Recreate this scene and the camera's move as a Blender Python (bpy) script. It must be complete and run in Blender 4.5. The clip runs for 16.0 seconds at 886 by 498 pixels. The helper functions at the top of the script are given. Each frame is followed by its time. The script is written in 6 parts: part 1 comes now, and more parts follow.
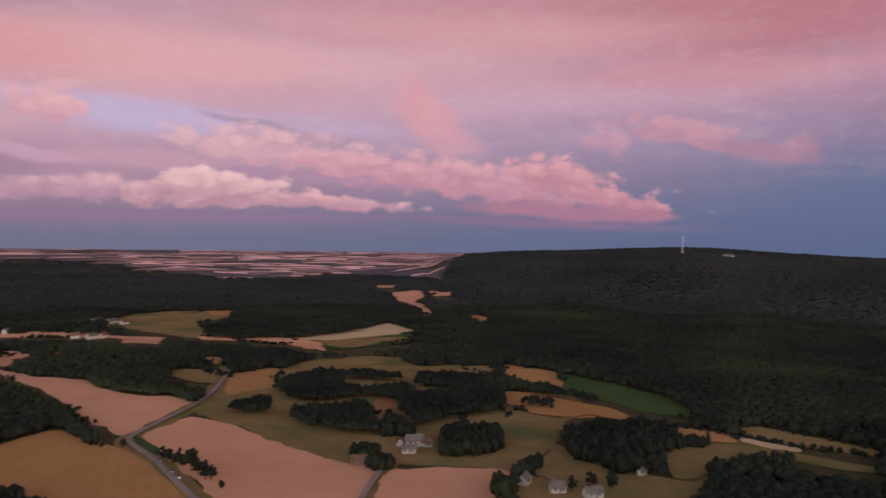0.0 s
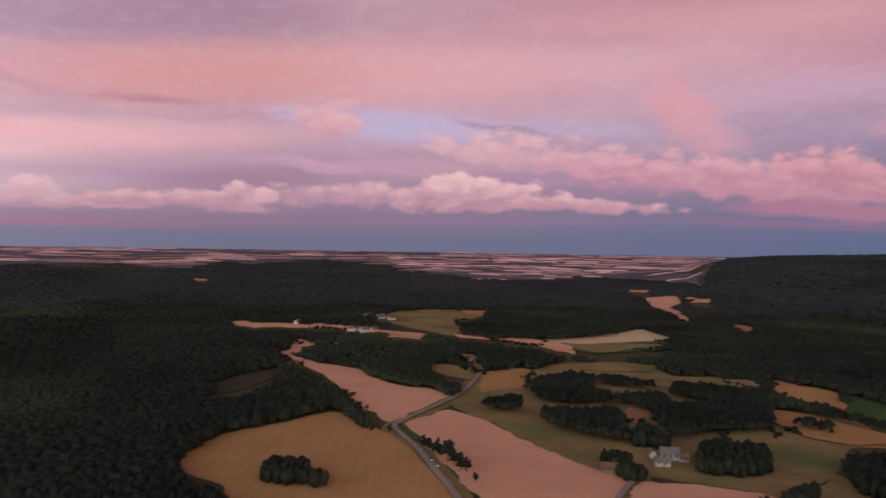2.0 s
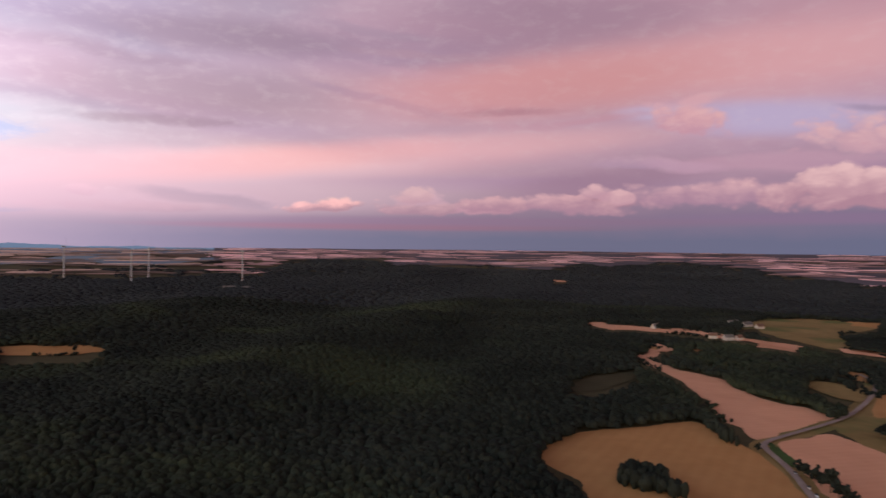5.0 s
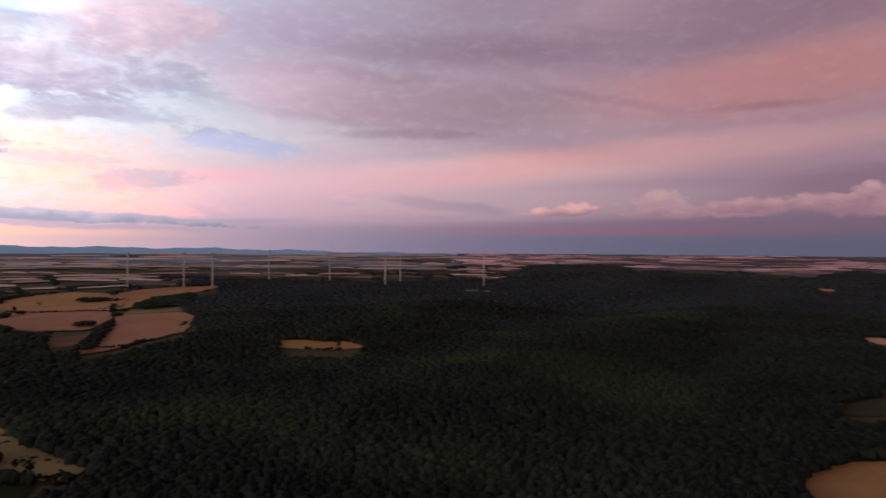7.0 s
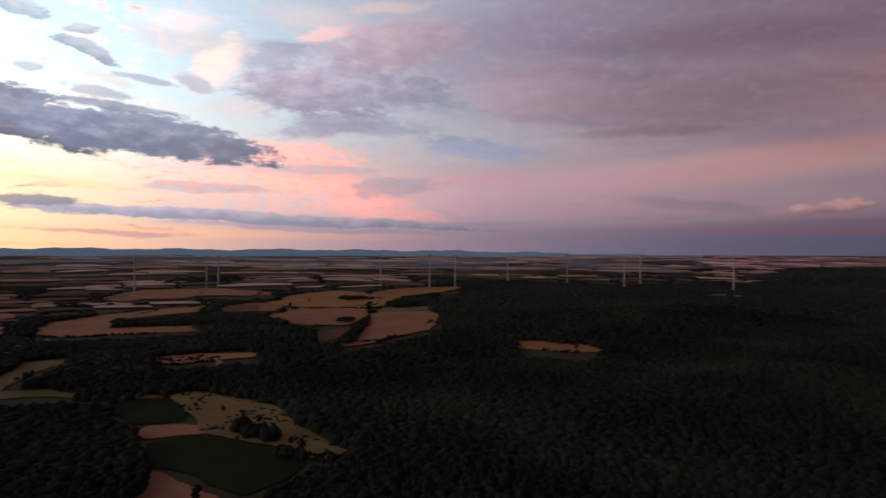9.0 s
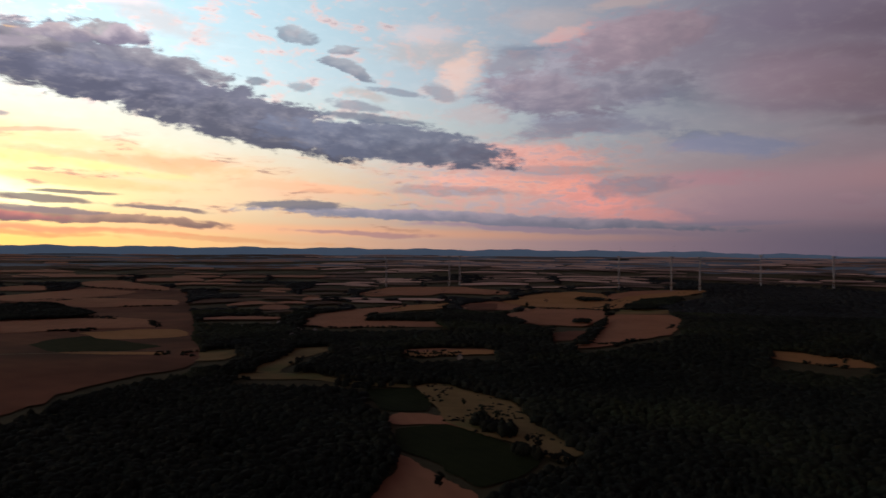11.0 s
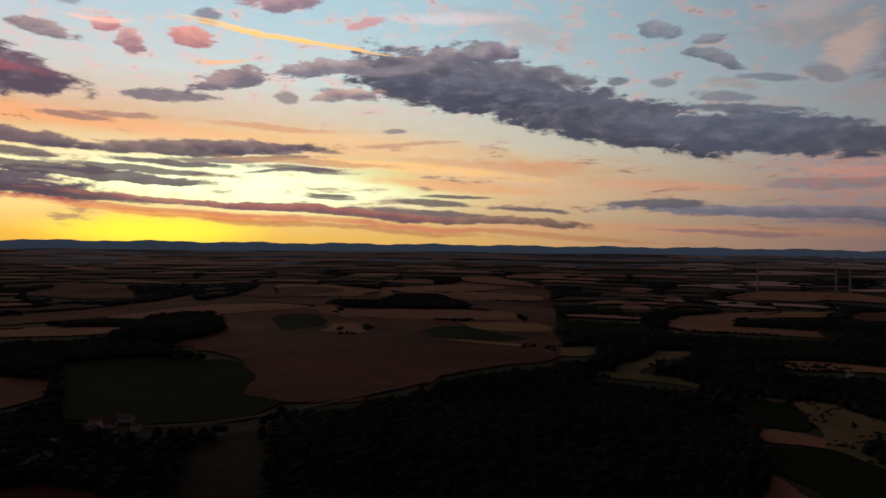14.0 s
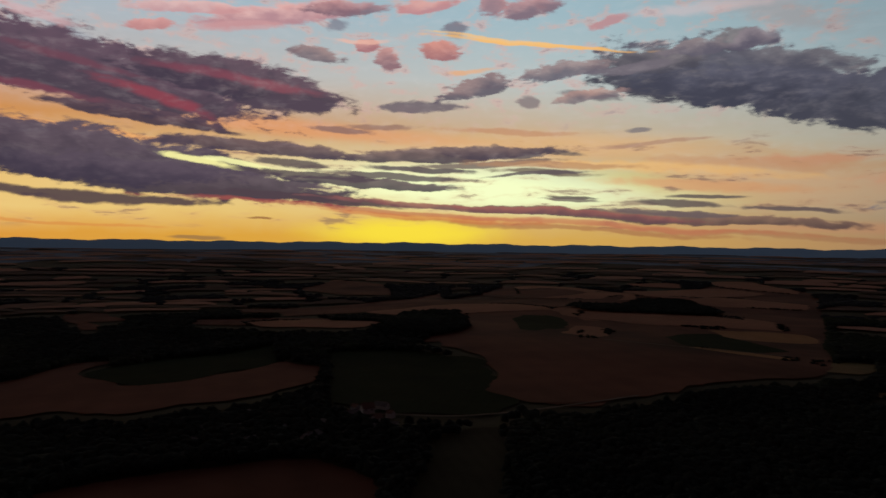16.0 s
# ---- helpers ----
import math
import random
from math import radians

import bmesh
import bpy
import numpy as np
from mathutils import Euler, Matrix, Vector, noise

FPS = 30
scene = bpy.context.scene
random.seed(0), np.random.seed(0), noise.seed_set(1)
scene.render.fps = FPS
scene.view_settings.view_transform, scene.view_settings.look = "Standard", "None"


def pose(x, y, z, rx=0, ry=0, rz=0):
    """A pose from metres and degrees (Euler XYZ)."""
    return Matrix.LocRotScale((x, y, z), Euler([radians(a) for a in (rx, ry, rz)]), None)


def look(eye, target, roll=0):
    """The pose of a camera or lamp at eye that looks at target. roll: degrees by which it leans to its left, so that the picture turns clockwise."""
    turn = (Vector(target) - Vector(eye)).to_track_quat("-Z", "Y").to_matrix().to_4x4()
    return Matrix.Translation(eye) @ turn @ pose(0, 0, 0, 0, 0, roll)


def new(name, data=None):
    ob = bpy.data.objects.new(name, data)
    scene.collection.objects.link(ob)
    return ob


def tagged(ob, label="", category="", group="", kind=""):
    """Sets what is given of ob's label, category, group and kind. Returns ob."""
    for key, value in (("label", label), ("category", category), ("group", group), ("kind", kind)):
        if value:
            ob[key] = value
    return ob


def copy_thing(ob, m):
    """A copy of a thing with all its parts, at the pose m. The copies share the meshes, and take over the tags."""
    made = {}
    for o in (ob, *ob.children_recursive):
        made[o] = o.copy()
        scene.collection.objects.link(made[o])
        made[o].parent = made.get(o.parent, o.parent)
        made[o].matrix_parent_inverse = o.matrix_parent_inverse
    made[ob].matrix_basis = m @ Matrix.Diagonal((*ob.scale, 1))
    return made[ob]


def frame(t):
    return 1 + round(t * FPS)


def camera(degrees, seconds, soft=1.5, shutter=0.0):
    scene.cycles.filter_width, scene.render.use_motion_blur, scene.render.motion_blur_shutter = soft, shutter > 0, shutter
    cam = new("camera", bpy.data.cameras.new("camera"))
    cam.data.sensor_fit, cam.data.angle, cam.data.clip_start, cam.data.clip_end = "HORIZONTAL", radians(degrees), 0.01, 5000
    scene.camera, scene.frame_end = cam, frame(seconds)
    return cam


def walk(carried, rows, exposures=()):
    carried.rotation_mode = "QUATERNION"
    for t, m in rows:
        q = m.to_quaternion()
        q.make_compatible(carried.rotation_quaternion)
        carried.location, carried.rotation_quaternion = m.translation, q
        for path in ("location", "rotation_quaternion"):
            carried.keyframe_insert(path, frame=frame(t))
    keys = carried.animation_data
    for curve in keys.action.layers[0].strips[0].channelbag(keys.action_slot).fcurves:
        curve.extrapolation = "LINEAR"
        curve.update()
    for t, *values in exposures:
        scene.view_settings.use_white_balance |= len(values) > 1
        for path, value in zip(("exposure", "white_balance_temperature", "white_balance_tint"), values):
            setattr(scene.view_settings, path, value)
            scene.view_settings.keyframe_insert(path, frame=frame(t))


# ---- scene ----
EYE = 120.0

# ---- camera ----
cam = camera(63.83, 16.0, soft=1.5, shutter=0.5)
walk(cam, [
    (0, pose(0, 0, EYE, 89.892, -0.668, -0.004)),
    (0.5, pose(0, 0, EYE, 89.890, -0.716, 5.122)),
    (1, pose(0, 0, EYE, 89.838, -0.826, 10.247)),
    (1.5, pose(0, 0, EYE, 89.828, -0.883, 15.281)),
    (2, pose(0, 0, EYE, 89.858, -0.921, 20.006)),
    (2.5, pose(0, 0, EYE, 89.896, -0.961, 24.739)),
    (3, pose(0, 0, EYE, 89.911, -1.010, 29.475)),
    (5.5, pose(0, 0, EYE, 89.664, -0.524, 52.852)),
    (6, pose(0, 0, EYE, 89.727, -0.470, 57.617)),
    (6.5, pose(0, 0, EYE, 89.847, -0.454, 62.409)),
    (7, pose(0, 0, EYE, 89.932, -0.409, 67.173)),
    (7.5, pose(0, 0, EYE, 89.969, -0.304, 71.943)),
    (8, pose(0, 0, EYE, 89.995, -0.235, 76.642)),
    (8.5, pose(0, 0, EYE, 90.012, -0.174, 81.364)),
    (9, pose(0, 0, EYE, 90.007, -0.158, 86.098)),
    (11.5, pose(0, 0, EYE, 89.922, -0.464, 109.767)),
    (12, pose(0, 0, EYE, 89.849, -0.532, 114.556)),
    (12.5, pose(0, 0, EYE, 89.813, -0.550, 119.263)),
    (13, pose(0, 0, EYE, 89.765, -0.568, 124.037)),
    (13.5, pose(0, 0, EYE, 89.719, -0.572, 128.728)),
    (14, pose(0, 0, EYE, 89.691, -0.597, 133.426)),
    (14.5, pose(0, 0, EYE, 89.674, -0.619, 138.199)),
    (15, pose(0, 0, EYE, 89.647, -0.654, 142.984)),
    (15.5, pose(0, 0, EYE, 89.637, -0.684, 147.725)),
    (16, pose(0, 0, EYE, 89.646, -0.725, 152.636)),
], exposures=[(0, 0.0), (3, 0.0), (5.5, -0.18), (7, -0.58), (9, -1.25), (11.5, -2.06), (13, -2.5), (14.5, -2.88), (16, -3.16)])

# ---- sky and light ----
world = bpy.data.worlds.new("dusk_sky")
scene.world = world
world.use_nodes = True
wt = world.node_tree
wt.nodes.clear()


def wn(kind, **props):
    n = wt.nodes.new(kind)
    for k, val in props.items():
        if k == "operation":
            n.operation = val
        elif k == "ins":
            for key, x in val.items():
                if isinstance(x, bpy.types.NodeSocket):
                    wt.links.new(x, n.inputs[key])
                else:
                    n.inputs[key].default_value = x
    return n


def wm(op, a, b=0.0, c=0.0):
    return wn("ShaderNodeMath", operation=op, ins={0: a, 1: b, 2: c}).outputs[0]


def wv(op, a, b=(0, 0, 0)):
    n = wn("ShaderNodeVectorMath", operation=op, ins={0: a, 1: b})
    return n.outputs["Value"] if op == "LENGTH" else n.outputs[0]


def wmix(fac, a, b):
    n = wt.nodes.new("ShaderNodeMix")
    n.data_type = "RGBA"
    for sock, x in ((n.inputs[0], fac), (n.inputs[6], a), (n.inputs[7], b)):
        if isinstance(x, bpy.types.NodeSocket):
            wt.links.new(x, sock)
        else:
            sock.default_value = x if isinstance(x, float) else (*x[:3], 1)
    return n.outputs[2]


def smooth(val, lo, hi, to0=0.0, to1=1.0):
    n = wt.nodes.new("ShaderNodeMapRange")
    n.interpolation_type = "SMOOTHSTEP"
    wt.links.new(val, n.inputs[0])
    for i, x in enumerate((lo, hi, to0, to1)):
        n.inputs[i + 1].default_value = x
    return n.outputs[0]


def srgb(r, g, b):
    return tuple(((c / 255 + 0.055) / 1.055) ** 2.4 for c in (r, g, b))


MIDDLE = 76.0  # bearing of the middle of the turn, in degrees left of the start
sky_dir = wn("ShaderNodeTexCoord").outputs["Generated"]
turned = wt.nodes.new("ShaderNodeVectorRotate")
turned.rotation_type = "Z_AXIS"
turned.inputs["Angle"].default_value = radians(-MIDDLE)
wt.links.new(sky_dir, turned.inputs["Vector"])
sep = wn("ShaderNodeSeparateXYZ", ins={0: turned.outputs[0]})
bearing = wm("ADD", wm("MULTIPLY", wm("ARCTAN2", wm("MULTIPLY", sep.outputs[0], -1.0), sep.outputs[1]), 57.29578), MIDDLE)
rise = wm("MULTIPLY", wm("ARCSINE", sep.outputs[2]), 57.29578)



def sky_noise(vec, scale, detail=4.0, rough=0.55):
    n = wt.nodes.new("ShaderNodeTexNoise")
    n.inputs["Scale"].default_value, n.inputs["Detail"].default_value, n.inputs["Roughness"].default_value = scale, detail, rough
    wt.links.new(vec, n.inputs["Vector"])
    return n


# the sky as a sheet of degrees, wrung a little so that no outline stays smooth
plain = wn("ShaderNodeCombineXYZ", ins={0: bearing, 1: rise}).outputs[0]
bend = wv("MULTIPLY", wv("SUBTRACT", sky_noise(wv("MULTIPLY", plain, (0.5, 1.0, 1)), 0.22, 4.0, 0.55).outputs["Color"], (0.5, 0.5, 0.5)), (4.0, 1.4, 0))
ragged = wv("ADD", plain, bend)
banks = sky_noise(wv("MULTIPLY", ragged, (0.4, 1.0, 1)), 0.4, 6.0, 0.6).outputs["Fac"]
shreds = sky_noise(wv("MULTIPLY", ragged, (0.42, 1.0, 1)), 1.35, 6.0, 0.62).outputs["Fac"]
soft_banks = sky_noise(wv("MULTIPLY", ragged, (0.45, 1.0, 1)), 0.55, 4.0, 0.5).outputs["Fac"]
heaps = wt.nodes.new("ShaderNodeTexVoronoi")
heaps.feature, heaps.voronoi_dimensions = "SMOOTH_F1", "2D"
heaps.inputs["Scale"].default_value, heaps.inputs["Detail"].default_value, heaps.inputs["Roughness"].default_value, heaps.inputs["Smoothness"].default_value = 0.75, 2.0, 0.5, 0.35
wt.links.new(wv("MULTIPLY", ragged, (0.62, 1.0, 1)), heaps.inputs["Vector"])
heap = wm("SUBTRACT", heaps.outputs["Distance"], 0.5)
wool = sky_noise(wv("MULTIPLY", ragged, (0.36, 1.0, 1)), 3.2, 4.0, 0.58).outputs["Fac"]
torn = wm("MULTIPLY", wm("SUBTRACT", wm("ADD", wm("ADD", wm("MULTIPLY", banks, 0.36), wm("MULTIPLY", shreds, 0.44)), wm("MULTIPLY", wool, 0.2)), 0.51), 4.4)
smooth_torn = wm("MULTIPLY", wm("SUBTRACT", wm("ADD", wm("MULTIPLY", soft_banks, 0.7), wm("MULTIPLY", shreds, 0.3)), 0.5), 2.8)
heaped = wm("ADD", wm("MULTIPLY", heap, 0.75), wm("MULTIPLY", torn, 0.16))
light_side = wm("ADD", wm("MULTIPLY", heap, -0.7), wm("MULTIPLY", wm("SUBTRACT", wm("ADD", wm("MULTIPLY", shreds, 0.6), wm("MULTIPLY", banks, 0.4)), 0.5), 2.2))


def ramp(stops):
    n = wt.nodes.new("ShaderNodeValToRGB")
    wt.links.new(smooth_lin(bearing, -35.0, 190.0), n.inputs[0])
    n.color_ramp.interpolation = "B_SPLINE"
    els = n.color_ramp.elements
    while len(els) < len(stops):
        els.new(0.5)
    for e, (b, c) in zip(els, stops):
        e.position, e.color = (b + 35) / 225, (*c, 1)
    return n.outputs[0]


def smooth_lin(val, lo, hi):
    n = wt.nodes.new("ShaderNodeMapRange")
    wt.links.new(val, n.inputs[0])
    n.inputs[1].default_value, n.inputs[2].default_value = lo, hi
    return n.outputs[0]


# the clear sky and high veil: colours by bearing, at six heights above the horizon
LEVELS = [
    (0.5, [(-24.0, (0.112, 0.138, 0.256)), (2.8, (0.146, 0.153, 0.248)), (31.5, (0.179, 0.167, 0.252)), (59.5, (0.161, 0.151, 0.228)), (90.1, (0.286, 0.194, 0.263)), (120.2, (0.58, 0.313, 0.147)), (150.2, (0.722, 0.421, 0.05)), (181.2, (0.734, 0.311, 0.046))]),
    (2.5, [(-24.0, (0.122, 0.15, 0.272)), (2.8, (0.18, 0.162, 0.257)), (31.6, (0.304, 0.199, 0.284)), (59.5, (0.282, 0.193, 0.252)), (90.1, (0.292, 0.219, 0.281)), (120.2, (0.532, 0.366, 0.219)), (150.2, (0.746, 0.496, 0.147)), (181.2, (0.858, 0.563, 0.192))]),
    (5.4, [(-24.0, (0.145, 0.162, 0.28)), (2.8, (0.394, 0.235, 0.325)), (31.6, (0.457, 0.268, 0.359)), (59.6, (0.551, 0.345, 0.391)), (90.1, (0.422, 0.31, 0.347)), (120.2, (0.606, 0.454, 0.293)), (150.2, (0.781, 0.756, 0.466)), (181.2, (0.826, 0.501, 0.166))]),
    (9.0, [(-23.9, (0.319, 0.223, 0.343)), (2.9, (0.509, 0.327, 0.441)), (31.6, (0.579, 0.337, 0.426)), (59.6, (0.486, 0.29, 0.335)), (90.1, (0.361, 0.407, 0.468)), (120.2, (0.536, 0.551, 0.473)), (150.2, (0.6, 0.39, 0.217)), (181.2, (0.634, 0.267, 0.082))]),
    (13.0, [(-23.9, (0.539, 0.27, 0.352)), (2.9, (0.635, 0.359, 0.425)), (31.7, (0.688, 0.344, 0.383)), (59.7, (0.396, 0.235, 0.289)), (90.1, (0.364, 0.372, 0.448)), (120.2, (0.421, 0.538, 0.564)), (150.4, (0.516, 0.54, 0.507)), (181.2, (0.507, 0.41, 0.385))]),
    (17.8, [(-23.8, (0.49, 0.188, 0.225)), (3.0, (0.599, 0.289, 0.326)), (31.7, (0.483, 0.277, 0.355)), (59.7, (0.325, 0.226, 0.297)), (90.2, (0.36, 0.352, 0.427)), (120.3, (0.339, 0.491, 0.543)), (150.4, (0.352, 0.466, 0.511)), (181.3, (0.396, 0.466, 0.527))]),
]
sky = ramp(LEVELS[0][1])
for (under, _), (over, stops) in zip(LEVELS, LEVELS[1:]):
    sky = wmix(smooth_lin(wm("MULTIPLY_ADD", smooth_torn, 0.5, rise), under, over), sky, ramp(stops))

# faint folds in the high deck, seen in perspective
deck = wv("DIVIDE", sky_dir, wn("ShaderNodeCombineXYZ", ins={0: wm("ADD", sep.outputs[2], 0.14), 1: wm("ADD", sep.outputs[2], 0.14), 2: 1.0}).outputs[0])
streak = sky_noise(wv("MULTIPLY", deck, (1, 1, 0.2)), 1.3, 5.0, 0.55).outputs["Fac"]
height_fade = smooth(rise, 3.5, 9.0)
pink_side = wm("MULTIPLY", height_fade, smooth(bearing, 100.0, 60.0))
sky = wmix(wm("MULTIPLY", smooth(streak, 0.48, 0.72, 0.0, 0.28), pink_side), sky, srgb(222, 180, 190))
sky = wmix(wm("MULTIPLY", smooth(streak, 0.5, 0.28, 0.0, 0.28), pink_side), sky, srgb(150, 118, 132))

def cloud_kind(crowned):
    """The shader of one cloud laid over the sky behind it; crowned: with a flat base and a lit, heaped top."""
    global wt
    home, wt = wt, bpy.data.node_groups.new("heaped_cloud" if crowned else "cloud", "ShaderNodeTree")
    for name, kind in (("Behind", "Color"), ("Sheet", "Vector"), ("Edge", "Float"), ("Light", "Float"), ("Place", "Vector"), ("Turn", "Vector"), ("Size", "Vector"),
                       ("Colour", "Color"), ("Crown", "Color"), ("Tear", "Float"), ("Inner", "Float"), ("Outer", "Float"), ("Cover", "Float")):
        wt.interface.new_socket(name=name, in_out="INPUT", socket_type="NodeSocket" + kind)
    wt.interface.new_socket(name="Sky", in_out="OUTPUT", socket_type="NodeSocketColor")
    given = wt.nodes.new("NodeGroupInput").outputs
    # each cloud waits for the one behind it, which keeps the shader small
    wait = wn("ShaderNodeVectorMath", operation="MULTIPLY_ADD", ins={0: given["Behind"], 1: (1e-7, 1e-7, 1e-7), 2: given["Sheet"]}).outputs[0]
    m = wt.nodes.new("ShaderNodeMapping")
    m.vector_type = "TEXTURE"
    for sock, x in (("Vector", wait), ("Location", given["Place"]), ("Rotation", given["Turn"]), ("Scale", given["Size"])):
        wt.links.new(x, m.inputs[sock])
    spot, colour = m.outputs[0], given["Colour"]
    if crowned:
        xyz = wn("ShaderNodeSeparateXYZ", ins={0: spot})
        up = xyz.outputs[1]
        spot = wn("ShaderNodeCombineXYZ", ins={0: xyz.outputs[0], 1: wm("MAXIMUM", up, wm("MULTIPLY", up, -1.5))}).outputs[0]
        colour = wmix(smooth(wm("ADD", up, given["Light"]), -0.7, 0.9), colour, given["Crown"])
    reach = wm("MULTIPLY_ADD", given["Edge"], given["Tear"], wv("LENGTH", spot))
    span = wt.nodes.new("ShaderNodeMapRange")
    span.interpolation_type = "SMOOTHSTEP"
    for k, x in enumerate((reach, given["Inner"], given["Outer"], given["Cover"])):
        wt.links.new(x, span.inputs[k])
    span.inputs[4].default_value = 0.0
    wt.links.new(wmix(span.outputs[0], given["Behind"], colour), wt.nodes.new("NodeGroupOutput").inputs[0])
    made, wt = wt, home
    return made


CLOUD, HEAPED = cloud_kind(False), cloud_kind(True)


def cloud(b, r, wide, tall, tilt, colour, soft, cover, crown=None, veil=False):
    """A cloud of that bearing, height and half size in degrees, its edge torn by the noise; crown: the colour of its lit top."""
    global sky
    g = wt.nodes.new("ShaderNodeGroup")
    g.node_tree = HEAPED if crown else CLOUD
    edge = heaped if crown and b < 80 else smooth_torn if b < 80 else torn
    for sock, x in (("Behind", sky), ("Sheet", plain if veil else ragged), ("Edge", edge), ("Light", light_side)):
        wt.links.new(x, g.inputs[sock])
    g.inputs["Place"].default_value, g.inputs["Turn"].default_value, g.inputs["Size"].default_value = (b, r, 0), (0, 0, radians(-tilt)), (wide, tall, 1)
    g.inputs["Colour"].default_value, g.inputs["Crown"].default_value = (*colour, 1), (*(crown or colour), 1)
    g.inputs["Tear"].default_value = 0.12 if veil else 0.8 if crown and b < 80 else 0.55 if b < 80 else 0.8 if wide < 4 and tall > 0.25 else 0.55
    g.inputs["Inner"].default_value, g.inputs["Outer"].default_value, g.inputs["Cover"].default_value = 1.0 - (0.75 if b < 80 or not crown else 0.5) * soft, 1.1 + (0.15 if b < 80 or not crown else 0.02) * soft, cover
    sky = g.outputs[0]


cloud(-25.6, 15.95, 10.2, 3.02, 0, (0.466, 0.175, 0.211), 1, 0.7, veil=True)
cloud(-20.1, 13.04, 12.1, 1.62, 0, (0.591, 0.262, 0.306), 1, 0.6, veil=True)
cloud(-28.4, 14.11, 4.6, 0.70, -3, (0.455, 0.231, 0.289), 1, 0.6, veil=True)
cloud(24.0, 9.52, 9.8, 1.44, -4, (0.514, 0.413, 0.602), 1, 0.8, veil=True)
cloud(32.1, 10.32, 2.9, 0.61, 0, (0.577, 0.467, 0.641), 1, 0.7, veil=True)
cloud(9.6, 9.46, 8.9, 0.95, -3, (0.539, 0.392, 0.563), 1, 0.5, veil=True)
cloud(14.9, 14.13, 21.8, 1.69, 2, (0.734, 0.413, 0.456), 1, 0.6, veil=True)
cloud(-3.0, 16.73, 21.5, 1.68, -2, (0.689, 0.342, 0.372), 1, 0.6, veil=True)
cloud(-7.5, 11.56, 14.1, 1.39, 0, (0.605, 0.371, 0.468), 1, 0.6, veil=True)
cloud(23.0, 9.48, 8.3, 1.42, 0, (0.552, 0.423, 0.602), 1, 0.75, veil=True)
cloud(45.7, 8.01, 17.9, 1.16, 3, (0.717, 0.392, 0.422), 1, 0.7, veil=True)
cloud(59.5, 7.30, 6.8, 1.46, 0, (0.549, 0.338, 0.344), 1, 0.7, veil=True)
cloud(52.7, 15.09, 16.5, 2.10, 0, (0.310, 0.201, 0.299), 1, 0.6, veil=True)
cloud(26.7, 13.82, 19.1, 2.89, 0, (0.749, 0.366, 0.382), 1, 0.7, veil=True)
cloud(42.3, 4.87, 17.4, 0.77, 0, (0.415, 0.246, 0.358), 1, 0.7, veil=True)
cloud(44.5, 10.90, 5.6, 0.34, -2, (0.470, 0.247, 0.322), 1, 0.6)
cloud(37.1, 9.87, 7.3, 0.35, 3, (0.578, 0.290, 0.354), 1, 0.6)
cloud(55.2, 6.79, 4.9, 0.33, 0, (0.438, 0.239, 0.303), 1, 0.5)
cloud(53.4, 11.46, 7.5, 0.41, -12, (0.348, 0.219, 0.312), 1, 0.5)
cloud(49.5, 13.26, 7.0, 0.37, -8, (0.512, 0.302, 0.375), 1, 0.5)
cloud(42.2, 17.04, 17.2, 2.63, 0, (0.385, 0.223, 0.297), 1, 0.7, veil=True)
cloud(40.2, 12.51, 15.8, 2.71, 4, (0.670, 0.291, 0.293), 1, 0.75, veil=True)
cloud(36.4, 4.92, 10.5, 1.42, 8, (0.367, 0.209, 0.291), 1, 0.8, veil=True)
cloud(52.7, 6.89, 22.1, 1.55, 4, (0.781, 0.413, 0.441), 1, 0.6, veil=True)
cloud(63.5, 6.14, 14.5, 1.33, 2, (0.722, 0.489, 0.511), 1, 0.6, veil=True)
cloud(68.6, 13.60, 11.1, 2.88, -6, (0.358, 0.261, 0.343), 1, 0.6, veil=True)
cloud(65.4, 9.33, 13.9, 1.43, -8, (0.399, 0.265, 0.349), 1, 0.7, veil=True)
cloud(80.3, 15.39, 10.2, 2.71, -8, (0.277, 0.253, 0.324), 1, 0.6, veil=True)
cloud(85.5, 11.09, 4.4, 1.09, -8, (0.337, 0.342, 0.397), 1, 0.6, veil=True)
cloud(43.0, 10.65, 4.5, 0.33, 2, (0.454, 0.213, 0.258), 1, 0.7)
cloud(49.3, 14.73, 6.7, 0.38, -4, (0.426, 0.253, 0.311), 1, 0.5)
cloud(55.0, 16.61, 7.9, 0.43, -6, (0.351, 0.239, 0.313), 1, 0.5)
cloud(88.1, 12.42, 4.5, 1.17, -10, (0.203, 0.215, 0.280), 0.9, 0.6)
cloud(83.9, 8.15, 3.9, 0.67, -4, (0.222, 0.242, 0.329), 0.9, 0.8)
cloud(92.4, 13.79, 2.6, 0.60, -14, (0.166, 0.191, 0.255), 0.9, 0.6)
cloud(74.4, 15.02, 6.7, 0.57, -10, (0.279, 0.226, 0.313), 1, 0.5)
cloud(76.9, 10.24, 7.0, 0.49, -8, (0.275, 0.224, 0.301), 1, 0.5)
cloud(92.3, 4.33, 3.7, 1.08, -4, (0.390, 0.266, 0.255), 0.8, 0.85)
cloud(88.4, 3.58, 7.7, 0.66, -3, (0.359, 0.265, 0.291), 0.9, 0.7)
cloud(92.3, 6.36, 1.9, 0.22, -3, (0.383, 0.375, 0.369), 0.7, 0.8)
cloud(90.9, 2.17, 6.6, 0.18, -2, (0.124, 0.162, 0.231), 0.8, 0.8)
cloud(82.3, 2.06, 5.3, 0.20, 0, (0.187, 0.183, 0.266), 0.9, 0.7)
